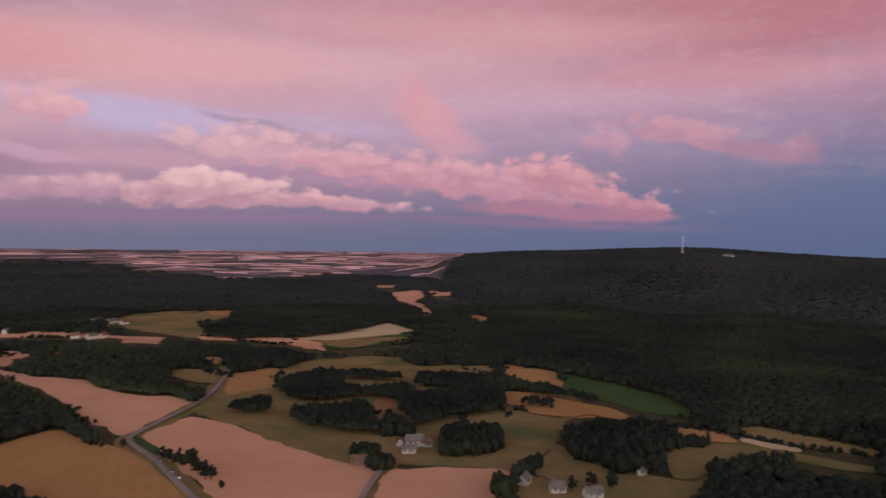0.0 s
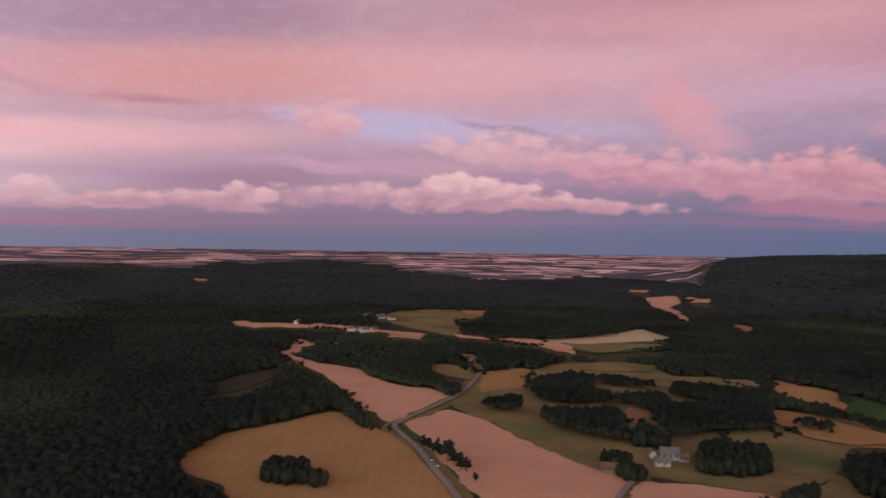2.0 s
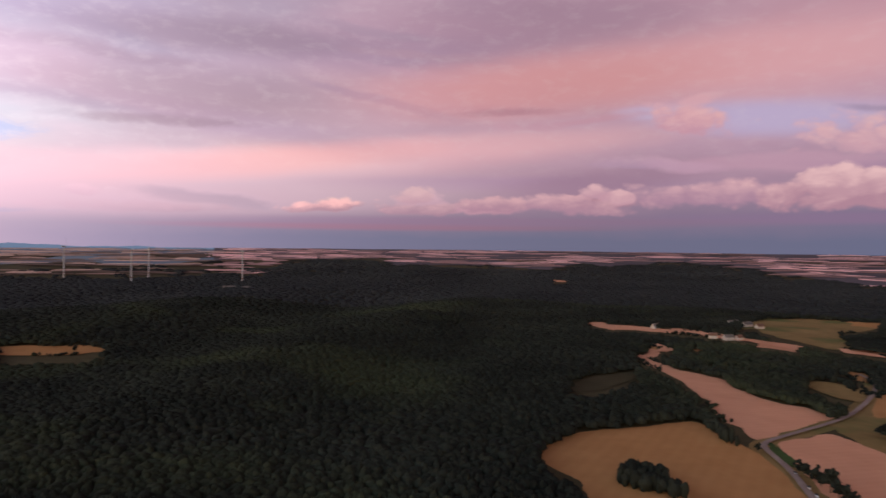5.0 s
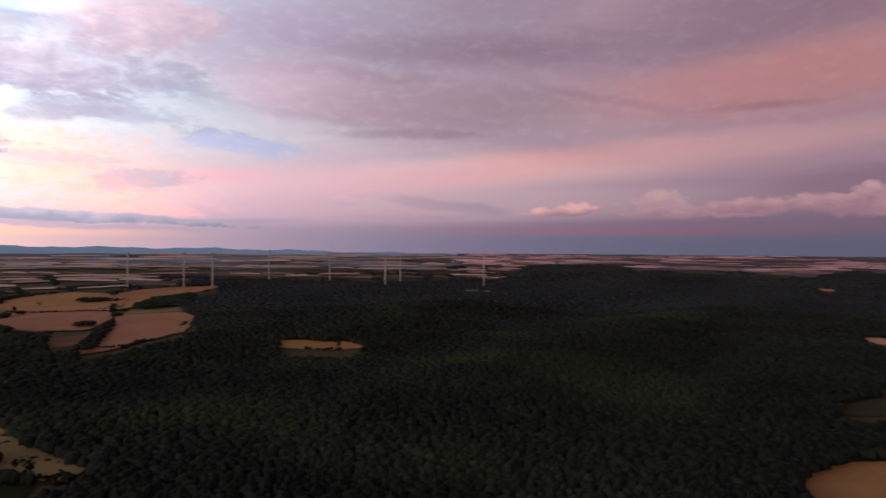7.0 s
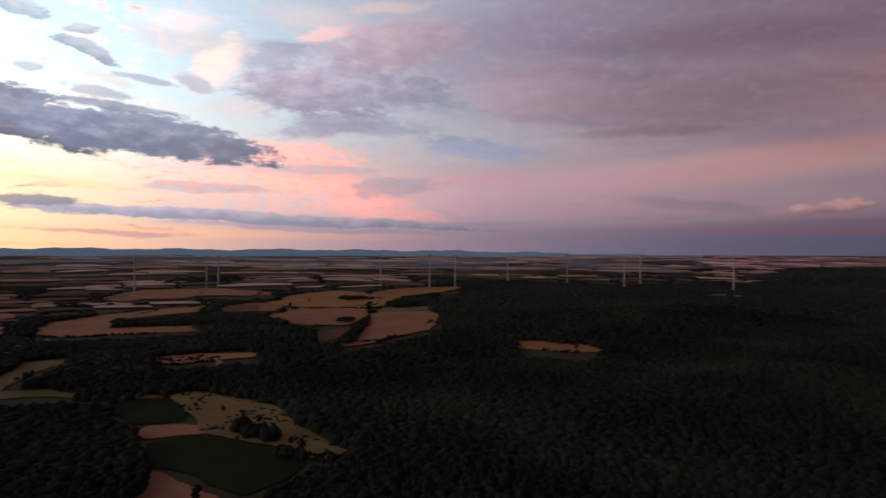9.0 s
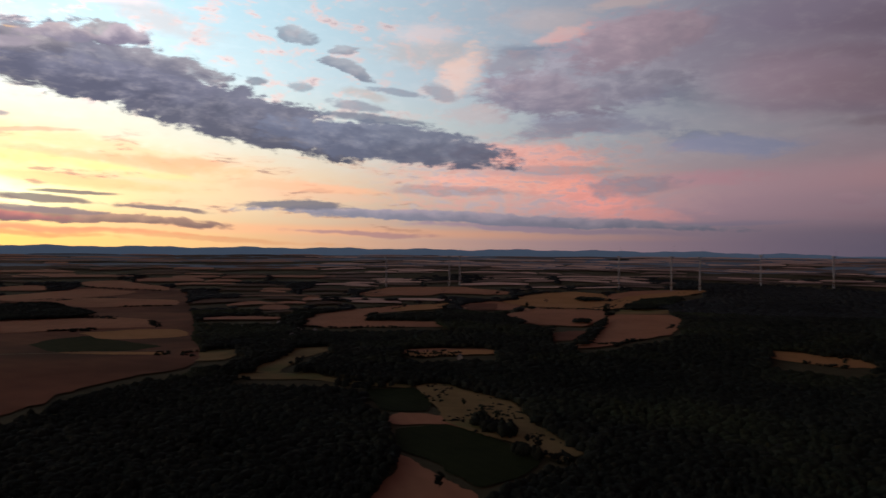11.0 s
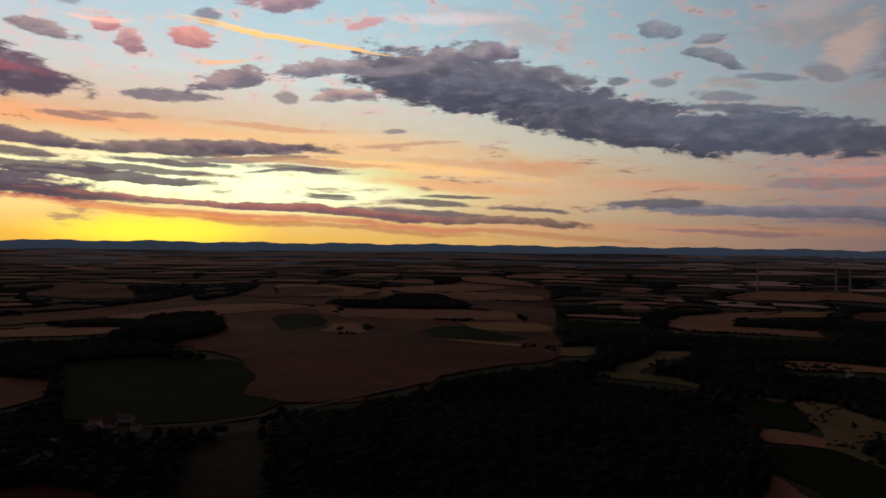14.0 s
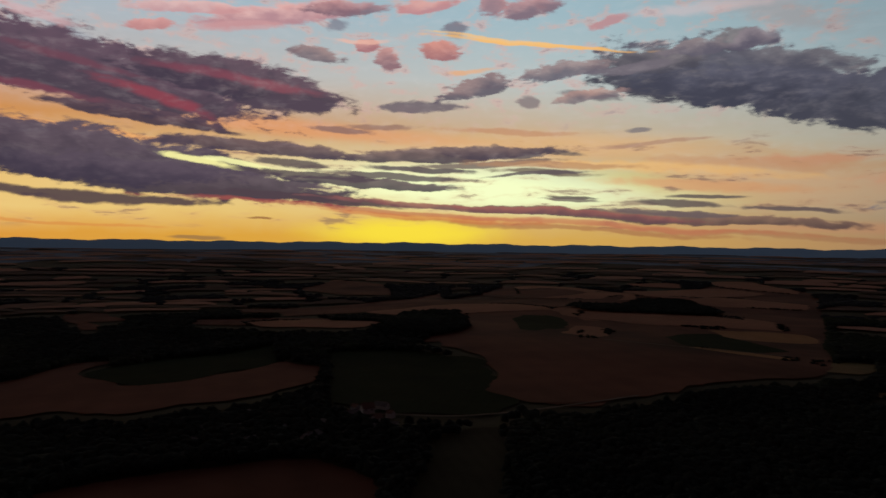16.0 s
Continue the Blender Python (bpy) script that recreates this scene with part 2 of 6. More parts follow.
cloud(92.3, 1.26, 5.7, 0.18, 0, (0.316, 0.222, 0.239), 0.9, 0.7)
cloud(52.7, 1.41, 20.1, 0.36, 0, (0.327, 0.154, 0.213), 1, 0.7, veil=True)
cloud(64.9, 3.42, 3.7, 0.67, -7, (0.375, 0.268, 0.362), 0.7, 0.7)
cloud(71.6, 3.14, 3.9, 0.70, 0, (0.331, 0.236, 0.320), 0.8, 0.7, (0.448, 0.318, 0.380))
cloud(57.2, 3.01, 3.5, 0.71, 0, (0.509, 0.296, 0.358), 0.5, 0.8, (0.757, 0.458, 0.488))
cloud(50.1, 3.46, 2.1, 0.92, 0, (0.545, 0.295, 0.368), 0.4, 0.85, (0.803, 0.442, 0.494))
cloud(46.2, 2.73, 6.5, 0.57, 0, (0.553, 0.273, 0.343), 0.6, 0.85, (0.787, 0.395, 0.443))
cloud(36.4, 3.29, 4.8, 0.84, 3, (0.427, 0.209, 0.263), 0.4, 0.9, (0.791, 0.385, 0.410))
cloud(34.9, 3.66, 1.9, 0.62, 0, (0.568, 0.262, 0.304), 0.4, 0.9, (0.871, 0.423, 0.450))
cloud(73.2, 3.69, 0.7, 0.29, 0, (0.402, 0.290, 0.347), 0.5, 0.8, (0.530, 0.398, 0.438))
cloud(76.0, 3.68, 1.0, 0.34, 0, (0.374, 0.270, 0.323), 0.5, 0.8, (0.493, 0.371, 0.407))
cloud(62.6, 3.98, 21.7, 2.08, 0, (0.577, 0.381, 0.431), 1, 0.7, veil=True)
cloud(89.0, 3.13, 12.3, 1.35, 0, (0.447, 0.264, 0.313), 1, 0.6, veil=True)
cloud(29.2, 9.73, 3.1, 1.22, -14, (0.646, 0.342, 0.413), 0.6, 0.85, (0.765, 0.413, 0.445))
cloud(15.3, 9.61, 4.7, 0.34, -8, (0.358, 0.254, 0.362), 0.9, 0.7)
cloud(1.4, 10.52, 4.0, 2.02, -48, (0.734, 0.332, 0.372), 0.8, 0.8)
cloud(-0.8, 8.76, 3.0, 1.02, -20, (0.660, 0.332, 0.402), 0.9, 0.6)
cloud(-12.8, 8.33, 2.3, 1.90, -20, (0.527, 0.270, 0.362), 0.6, 0.75, (0.632, 0.332, 0.402))
cloud(-18.2, 8.74, 4.8, 1.74, -14, (0.514, 0.246, 0.324), 0.6, 0.85, (0.646, 0.314, 0.372))
cloud(-23.6, 7.26, 4.1, 0.83, -10, (0.432, 0.223, 0.315), 0.7, 0.8)
cloud(-26.5, 7.63, 2.8, 1.53, 10, (0.421, 0.223, 0.315), 0.7, 0.8, (0.502, 0.254, 0.324))
cloud(12.2, 7.13, 11.1, 2.18, -6, (0.618, 0.332, 0.413), 0.55, 0.92, (0.796, 0.445, 0.468))
cloud(18.3, 7.48, 3.7, 1.68, 0, (0.646, 0.361, 0.424), 0.5, 0.8, (0.781, 0.445, 0.468))
cloud(23.1, 6.25, 8.7, 0.77, 0, (0.578, 0.323, 0.413), 0.8, 0.7)
cloud(9.5, 5.43, 11.1, 0.54, -3, (0.432, 0.246, 0.362), 1, 0.8, veil=True)
cloud(-1.3, 5.19, 16.1, 2.22, -6, (0.539, 0.254, 0.334), 0.45, 0.95, (0.734, 0.371, 0.424))
cloud(-9.4, 5.32, 4.8, 2.07, -10, (0.514, 0.231, 0.298), 0.35, 0.95, (0.749, 0.352, 0.392))
cloud(-14.1, 3.62, 3.9, 1.36, -12, (0.466, 0.209, 0.289), 0.35, 0.95, (0.689, 0.314, 0.362))
cloud(-10.3, 2.93, 8.5, 0.76, -3, (0.432, 0.195, 0.280), 0.6, 0.9)
cloud(32.7, 6.23, 4.5, 0.71, -3, (0.476, 0.295, 0.412), 0.8, 0.6, (0.603, 0.360, 0.444))
cloud(27.0, 3.90, 11.1, 1.18, 2, (0.466, 0.254, 0.343), 0.5, 0.92, (0.719, 0.402, 0.445))
cloud(17.8, 3.86, 7.9, 1.92, 0, (0.490, 0.254, 0.324), 0.35, 0.97, (0.845, 0.491, 0.502))
cloud(19.1, 4.73, 3.4, 1.57, 0, (0.578, 0.314, 0.372), 0.3, 0.95, (0.878, 0.527, 0.526))
cloud(9.5, 3.45, 7.8, 0.76, -3, (0.502, 0.254, 0.334), 0.5, 0.95, (0.765, 0.413, 0.445))
cloud(18.2, 2.20, 15.4, 0.54, 0, (0.275, 0.175, 0.280), 1, 0.8, veil=True)
cloud(-7.7, 2.03, 14.1, 0.48, -2, (0.275, 0.162, 0.264), 1, 0.7, veil=True)
cloud(29.4, 9.16, 3.1, 1.50, -10, (0.632, 0.314, 0.382), 0.5, 0.9, (0.812, 0.434, 0.445))
cloud(28.7, 10.94, 2.0, 0.55, 12, (0.765, 0.402, 0.434), 0.7, 0.7)
cloud(29.8, 6.07, 4.0, 0.52, -4, (0.578, 0.332, 0.434), 0.8, 0.7)
cloud(38.3, 3.04, 6.4, 1.05, 0, (0.464, 0.247, 0.324), 0.4, 0.92, (0.712, 0.400, 0.432))
cloud(36.1, 3.90, 1.8, 0.88, 0, (0.595, 0.318, 0.386), 0.35, 0.9, (0.799, 0.460, 0.483))
cloud(34.0, 3.68, 1.3, 0.82, 0, (0.587, 0.312, 0.379), 0.35, 0.9, (0.791, 0.453, 0.476))
cloud(44.4, 3.04, 4.0, 0.86, 0, (0.438, 0.233, 0.305), 0.4, 0.9, (0.686, 0.378, 0.408))
cloud(50.2, 2.75, 4.0, 0.71, 0, (0.409, 0.230, 0.293), 0.45, 0.9, (0.626, 0.360, 0.390))
cloud(50.6, 3.75, 1.6, 0.99, 0, (0.524, 0.297, 0.351), 0.4, 0.85, (0.687, 0.415, 0.427))
cloud(57.0, 3.13, 3.2, 0.84, 0, (0.422, 0.245, 0.302), 0.4, 0.92, (0.653, 0.409, 0.405))
cloud(45.2, 1.87, 24.1, 0.48, 0, (0.289, 0.170, 0.254), 1, 0.7, veil=True)
cloud(57.2, 2.99, 4.2, 0.77, 4, (0.385, 0.215, 0.262), 0.4, 0.9, (0.929, 0.466, 0.447))
cloud(67.0, 3.45, 5.1, 0.64, -6, (0.264, 0.207, 0.271), 0.8, 0.7)
cloud(75.5, 3.48, 1.4, 0.58, 0, (0.411, 0.253, 0.319), 0.5, 0.8, (0.602, 0.370, 0.428))
cloud(72.0, 2.52, 8.4, 0.57, 0, (0.295, 0.191, 0.250), 0.8, 0.7, (0.425, 0.258, 0.307))
cloud(76.4, 16.64, 12.0, 2.22, 0, (0.328, 0.239, 0.332), 1, 0.6, veil=True)
cloud(65.8, 15.51, 12.9, 1.61, 0, (0.244, 0.164, 0.213), 1, 0.6, veil=True)
cloud(78.6, 12.51, 7.2, 2.91, 0, (0.433, 0.284, 0.352), 1, 0.7, veil=True)
cloud(67.8, 11.19, 13.2, 2.52, 0, (0.308, 0.195, 0.238), 1, 0.6, veil=True)
cloud(61.9, 6.40, 15.0, 1.33, 6, (0.794, 0.361, 0.347), 1, 0.55, veil=True)
cloud(76.4, 5.09, 14.1, 1.68, 4, (0.588, 0.340, 0.384), 1, 0.6, veil=True)
cloud(75.5, 3.12, 17.1, 1.56, 0, (0.482, 0.298, 0.350), 1, 0.6, veil=True)
cloud(69.9, 8.98, 7.4, 0.44, 0, (0.253, 0.163, 0.202), 1, 0.5)
cloud(74.2, 13.63, 7.6, 0.58, -3, (0.288, 0.188, 0.245), 1, 0.5)
cloud(96.2, 15.25, 6.8, 0.58, -3, (0.197, 0.216, 0.293), 0.8, 0.7)
cloud(92.7, 9.80, 5.9, 1.01, -3, (0.272, 0.259, 0.348), 0.8, 0.75)
cloud(83.1, 7.83, 4.7, 0.87, 0, (0.345, 0.338, 0.464), 0.7, 0.85)
cloud(89.9, 12.03, 4.0, 1.20, 0, (0.270, 0.243, 0.331), 0.7, 0.75)
cloud(87.2, 14.73, 6.0, 1.96, 0, (0.334, 0.269, 0.338), 0.9, 0.7)
cloud(89.9, 4.03, 8.4, 1.35, 0, (0.601, 0.365, 0.376), 0.9, 0.4)
cloud(93.5, 5.21, 3.4, 1.24, -30, (0.624, 0.428, 0.384), 0.9, 0.5)
cloud(99.7, 6.62, 9.4, 0.70, -4, (0.516, 0.330, 0.309), 0.9, 0.6)
cloud(96.2, 5.83, 7.3, 0.46, -3, (0.303, 0.242, 0.278), 0.8, 0.6)
cloud(86.3, 5.27, 6.5, 0.72, 4, (0.587, 0.301, 0.347), 0.9, 0.7)
cloud(90.4, 18.77, 3.5, 0.56, 4, (0.679, 0.467, 0.418), 0.9, 0.5)
cloud(106.0, 15.45, 5.7, 1.10, 0, (0.446, 0.372, 0.358), 0.9, 0.6)
cloud(110.6, 12.02, 2.5, 0.45, -8, (0.420, 0.338, 0.312), 0.9, 0.6)
cloud(96.2, 17.80, 4.4, 1.03, 0, (0.536, 0.434, 0.436), 0.9, 0.6)
cloud(93.3, 12.59, 7.7, 3.24, 6, (0.268, 0.238, 0.300), 0.6, 0.85, (0.444, 0.394, 0.462))
cloud(97.1, 11.71, 5.1, 2.10, -10, (0.233, 0.198, 0.261), 0.6, 0.8, (0.376, 0.300, 0.356))
cloud(89.8, 15.59, 5.7, 2.63, 10, (0.342, 0.252, 0.307), 0.7, 0.85, (0.505, 0.342, 0.394))
cloud(95.5, 9.38, 4.6, 0.74, 8, (0.262, 0.233, 0.293), 0.7, 0.8)
cloud(99.5, 14.62, 2.7, 0.74, 0, (0.300, 0.262, 0.312), 0.7, 0.7)
cloud(103.4, 14.36, 1.4, 2.36, -34, (0.885, 0.545, 0.431), 0.8, 0.6)
cloud(106.6, 16.71, 2.9, 1.12, 0, (0.688, 0.502, 0.479), 0.9, 0.55)
cloud(95.6, 16.49, 2.5, 0.53, 12, (0.923, 0.473, 0.408), 0.9, 0.5)
cloud(101.9, 10.76, 3.2, 0.87, 0, (0.507, 0.398, 0.400), 0.8, 0.6)
cloud(97.8, 5.14, 11.8, 3.40, -4, (0.777, 0.419, 0.361), 1, 0.5, veil=True)
cloud(99.0, 7.49, 5.7, 0.97, -4, (0.995, 0.394, 0.306), 0.6, 0.6)
cloud(93.2, 4.40, 4.5, 1.49, -14, (1.097, 0.357, 0.290), 0.8, 0.7)
cloud(99.8, 5.18, 6.7, 0.78, -2, (0.974, 0.397, 0.290), 0.6, 0.55)
cloud(90.4, 4.91, 3.9, 0.91, 0, (0.348, 0.268, 0.314), 0.7, 0.8)
cloud(104.4, 4.61, 5.6, 0.45, -2, (0.309, 0.230, 0.248), 0.6, 0.7)
cloud(95.9, 6.33, 5.1, 0.38, -2, (0.426, 0.299, 0.311), 0.6, 0.7)
cloud(89.7, 2.72, 4.6, 0.63, 0, (0.803, 0.330, 0.297), 0.8, 0.6)
cloud(146.0, 4.57, 11.8, 1.96, -2, (0.580, 0.601, 0.441), 1, 0.9, veil=True)
cloud(134.6, 4.75, 8.4, 1.17, -8, (0.637, 0.553, 0.148), 1, 0.7, veil=True)
cloud(122.2, 4.82, 14.5, 2.56, -4, (0.604, 0.416, 0.262), 1, 0.6, veil=True)
cloud(142.3, 7.36, 10.9, 0.85, -9, (0.515, 0.395, 0.216), 0.9, 0.7)
cloud(127.6, 6.50, 10.7, 0.82, -8, (0.569, 0.413, 0.244), 0.9, 0.6)
cloud(115.9, 4.43, 7.9, 0.83, -4, (0.637, 0.371, 0.251), 0.9, 0.6)
cloud(114.0, 1.36, 26.3, 0.49, -1, (0.665, 0.294, 0.157), 1, 0.5, veil=True)
cloud(143.0, 7.75, 16.2, 1.42, -2, (0.780, 0.430, 0.190), 1, 0.7, veil=True)
cloud(128.1, 4.97, 11.2, 2.33, -2, (0.722, 0.424, 0.225), 1, 0.6, veil=True)
cloud(150.6, 4.48, 18.1, 2.08, -3, (0.984, 1.020, 0.565), 1, 0.9, veil=True)
cloud(155.6, 0.93, 8.5, 1.47, 0, (0.984, 0.745, 0.046), 1, 0.9, veil=True)
cloud(165.4, 9.00, 15.9, 0.82, -3, (0.779, 0.311, 0.131), 1, 0.7, veil=True)
cloud(136.5, 6.00, 11.9, 0.49, -4, (0.927, 0.503, 0.173), 0.9, 0.7)
cloud(125.9, 6.32, 4.8, 0.41, 0, (0.686, 0.297, 0.165), 0.8, 0.7)
cloud(132.4, 4.65, 7.9, 0.39, -3, (0.753, 0.354, 0.161), 0.8, 0.7)

# broken bars and flecks of thin cloud on the sunset side
sunset = smooth(bearing, 94.0, 116.0)
bars = sky_noise(wv("MULTIPLY", ragged, (0.2, 1.0, 1)), 1.1, 7.0, 0.62).outputs["Fac"]
flecks = sky_noise(wv("MULTIPLY", ragged, (0.5, 1.0, 1)), 0.9, 7.0, 0.62).outputs["Fac"]
low_band = wm("MULTIPLY", wm("MULTIPLY", smooth(rise, 0.7, 1.8), smooth(rise, 9.5, 6.5)), sunset)
high_band = wm("MULTIPLY", smooth(rise, 8.0, 12.0), sunset)
sky = wmix(wm("MULTIPLY", smooth(bars, 0.48, 0.62, 0.0, 0.25), low_band), sky, srgb(208, 148, 112))
sky = wmix(wm("MULTIPLY", smooth(bars, 0.57, 0.65, 0.0, 0.6), low_band), sky, srgb(122, 92, 90))
sky = wmix(wm("MULTIPLY", smooth(flecks, 0.50, 0.64, 0.0, 0.6), high_band), sky, srgb(216, 172, 162))
sky = wmix(wm("MULTIPLY", smooth(flecks, 0.60, 0.70, 0.0, 0.6), high_band), sky, srgb(140, 128, 138))
# rosy ripples where the two sides of the sky meet
ripple = sky_noise(wv("MULTIPLY", ragged, (0.34, 1.0, 1)), 2.0, 6.0, 0.62).outputs["Fac"]
rosy = wm("MULTIPLY", wm("MULTIPLY", smooth(bearing, 84.0, 94.0), smooth(bearing, 114.0, 104.0)), wm("MULTIPLY", smooth(rise, 1.5, 3.0), smooth(rise, 10.0, 7.5)))
sky = wmix(wm("MULTIPLY", smooth(ripple, 0.48, 0.6, 0.0, 0.38), rosy), sky, srgb(214, 148, 140))
sky = wmix(wm("MULTIPLY", smooth(ripple, 0.5, 0.38, 0.0, 0.5), rosy), sky, srgb(166, 160, 170))


cloud(127.7, 16.90, 5.9, 1.13, -15, (0.444, 0.367, 0.360), 1, 0.6)
cloud(116.5, 16.24, 1.6, 0.77, -10, (0.177, 0.196, 0.240), 0.45, 0.85, (0.309, 0.320, 0.349))
cloud(113.0, 15.24, 0.9, 0.49, 0, (0.192, 0.206, 0.252), 0.45, 0.85, (0.316, 0.319, 0.348))
cloud(112.3, 13.70, 2.1, 0.61, -20, (0.157, 0.169, 0.217), 0.5, 0.9, (0.295, 0.288, 0.316))
cloud(108.3, 12.45, 2.9, 0.29, -3, (0.230, 0.247, 0.301), 0.6, 0.8)
cloud(116.4, 12.58, 1.2, 0.35, 0, (0.231, 0.254, 0.288), 0.6, 0.8)
cloud(120.2, 12.56, 0.9, 0.34, 0, (0.152, 0.164, 0.201), 0.5, 0.85)
cloud(104.9, 12.57, 1.5, 0.48, -15, (0.305, 0.288, 0.328), 0.6, 0.8)
cloud(111.9, 11.24, 2.5, 0.35, -4, (0.225, 0.226, 0.267), 0.6, 0.8)
cloud(131.9, 12.42, 9.2, 2.74, -8, (0.059, 0.055, 0.077), 0.35, 0.97, (0.128, 0.119, 0.153))
cloud(123.2, 10.15, 14.2, 2.40, -11, (0.064, 0.063, 0.091), 0.3, 0.98, (0.124, 0.119, 0.160))
cloud(109.6, 8.15, 9.8, 1.83, -6, (0.096, 0.100, 0.143), 0.35, 0.97, (0.155, 0.161, 0.217))
cloud(136.3, 13.98, 3.9, 1.07, 0, (0.086, 0.079, 0.101), 0.45, 0.9, (0.190, 0.164, 0.176))
cloud(130.1, 14.95, 2.4, 0.75, 0, (0.106, 0.097, 0.123), 0.45, 0.9, (0.238, 0.202, 0.209))
cloud(140.8, 11.69, 2.1, 0.37, -4, (0.157, 0.138, 0.153), 0.6, 0.8)
cloud(125.9, 13.11, 4.5, 0.89, -14, (0.105, 0.100, 0.132), 0.5, 0.85, (0.222, 0.197, 0.217))
cloud(110.5, 10.35, 4.4, 0.34, -4, (0.140, 0.151, 0.198), 0.5, 0.85)
cloud(101.8, 2.29, 17.9, 0.57, -2, (0.161, 0.160, 0.213), 0.45, 0.92, (0.311, 0.255, 0.304))
cloud(116.7, 3.24, 3.5, 0.36, -2, (0.131, 0.120, 0.142), 0.5, 0.9)
cloud(111.3, 1.20, 5.9, 0.21, -2, (0.302, 0.166, 0.167), 0.6, 0.8)
cloud(97.0, 1.59, 11.1, 0.24, -2, (0.270, 0.190, 0.243), 0.6, 0.8)
cloud(132.9, 2.12, 10.3, 0.52, -3, (0.122, 0.075, 0.072), 0.45, 0.92, (0.262, 0.146, 0.110))
cloud(144.5, 2.60, 9.4, 0.43, -4, (0.102, 0.065, 0.068), 0.45, 0.92, (0.205, 0.114, 0.091))
cloud(134.2, 3.32, 3.5, 0.25, -3, (0.125, 0.092, 0.092), 0.5, 0.9)
cloud(132.4, 3.85, 2.9, 0.15, 0, (0.123, 0.094, 0.094), 0.5, 0.9)
cloud(142.3, 3.71, 2.1, 0.14, -2, (0.111, 0.085, 0.078), 0.5, 0.9)
cloud(126.3, 2.86, 3.5, 0.21, -3, (0.131, 0.091, 0.096), 0.5, 0.9)
cloud(144.2, 5.73, 4.6, 0.24, -4, (0.149, 0.102, 0.081), 0.6, 0.85)
cloud(148.5, 7.31, 4.6, 0.66, -2, (0.093, 0.079, 0.094), 0.45, 0.92, (0.176, 0.138, 0.134))
cloud(143.5, 7.41, 2.5, 0.24, -4, (0.179, 0.136, 0.115), 0.6, 0.8)
cloud(144.2, 1.46, 13.5, 0.24, -3, (0.361, 0.122, 0.065), 0.7, 0.6)
cloud(127.6, 0.95, 15.4, 0.21, -3, (0.435, 0.192, 0.094), 0.7, 0.6)
cloud(165.5, 17.24, 6.6, 1.15, 10, (0.483, 0.213, 0.236), 0.6, 0.85, (0.810, 0.421, 0.380))
cloud(175.2, 15.61, 1.8, 0.56, 4, (0.543, 0.206, 0.199), 0.6, 0.85, (0.734, 0.311, 0.277))
cloud(160.3, 18.15, 3.7, 0.58, 2, (0.198, 0.114, 0.148), 0.55, 0.85, (0.507, 0.251, 0.252))
cloud(161.2, 16.95, 1.2, 0.43, 10, (0.212, 0.206, 0.252), 0.6, 0.8)
cloud(180.6, 14.64, 2.4, 0.52, -20, (0.327, 0.359, 0.412), 0.8, 0.6)
cloud(159.1, 15.48, 1.2, 0.66, 8, (0.396, 0.141, 0.154), 0.5, 0.9, (0.662, 0.293, 0.252))
cloud(157.4, 14.36, 1.0, 1.10, -10, (0.258, 0.125, 0.148), 0.5, 0.9, (0.608, 0.293, 0.260))
cloud(152.9, 15.01, 1.8, 0.77, 6, (0.365, 0.130, 0.136), 0.5, 0.9, (0.704, 0.267, 0.206))
cloud(154.6, 18.35, 2.1, 0.69, 0, (0.543, 0.220, 0.229), 0.6, 0.85, (0.749, 0.359, 0.312))
cloud(149.0, 18.39, 1.2, 0.96, 0, (0.300, 0.153, 0.179), 0.5, 0.85, (0.569, 0.268, 0.260))
cloud(145.8, 18.10, 2.4, 1.01, 16, (0.214, 0.126, 0.161), 0.5, 0.9, (0.511, 0.261, 0.262))
cloud(151.6, 16.70, 1.0, 0.62, -20, (0.185, 0.165, 0.206), 0.55, 0.85)
cloud(140.0, 16.99, 2.0, 0.33, 12, (0.529, 0.254, 0.263), 0.6, 0.85)
cloud(132.6, 17.56, 6.2, 0.53, 0, (0.767, 0.568, 0.557), 1, 0.5)
cloud(144.9, 15.52, 8.3, 0.15, -5, (0.952, 0.495, 0.143), 0.7, 0.9)
cloud(148.5, 15.99, 5.0, 0.14, -6, (0.925, 0.526, 0.193), 0.7, 0.8)
cloud(150.7, 13.75, 2.5, 0.20, 6, (0.826, 0.389, 0.160), 0.7, 0.7)
cloud(159.4, 15.89, 2.9, 0.19, 0, (0.858, 0.466, 0.360), 0.8, 0.7)
cloud(149.8, 12.34, 3.3, 0.96, 14, (0.115, 0.095, 0.125), 0.4, 0.92, (0.327, 0.206, 0.199))
cloud(143.1, 13.46, 3.8, 0.83, 6, (0.128, 0.111, 0.145), 0.4, 0.92, (0.353, 0.248, 0.241))
cloud(155.0, 10.89, 2.9, 0.40, -2, (0.153, 0.119, 0.142), 0.45, 0.9)
cloud(140.9, 11.61, 2.9, 0.49, 8, (0.192, 0.146, 0.166), 0.5, 0.85, (0.526, 0.304, 0.253))
cloud(145.7, 11.28, 0.8, 0.40, 0, (0.222, 0.167, 0.174), 0.5, 0.8)
cloud(161.1, 9.05, 2.5, 0.30, -3, (0.258, 0.141, 0.125), 0.6, 0.85)
cloud(157.9, 9.41, 3.0, 0.25, 0, (0.300, 0.165, 0.131), 0.6, 0.8)
cloud(180.2, 11.91, 13.3, 2.90, -10, (0.064, 0.046, 0.070), 0.3, 0.98, (0.120, 0.070, 0.100))
cloud(168.5, 12.01, 8.5, 1.74, -8, (0.060, 0.043, 0.066), 0.35, 0.97, (0.125, 0.074, 0.100))
cloud(175.3, 9.09, 7.3, 0.69, -6, (0.057, 0.040, 0.063), 0.4, 0.96, (0.115, 0.066, 0.086))
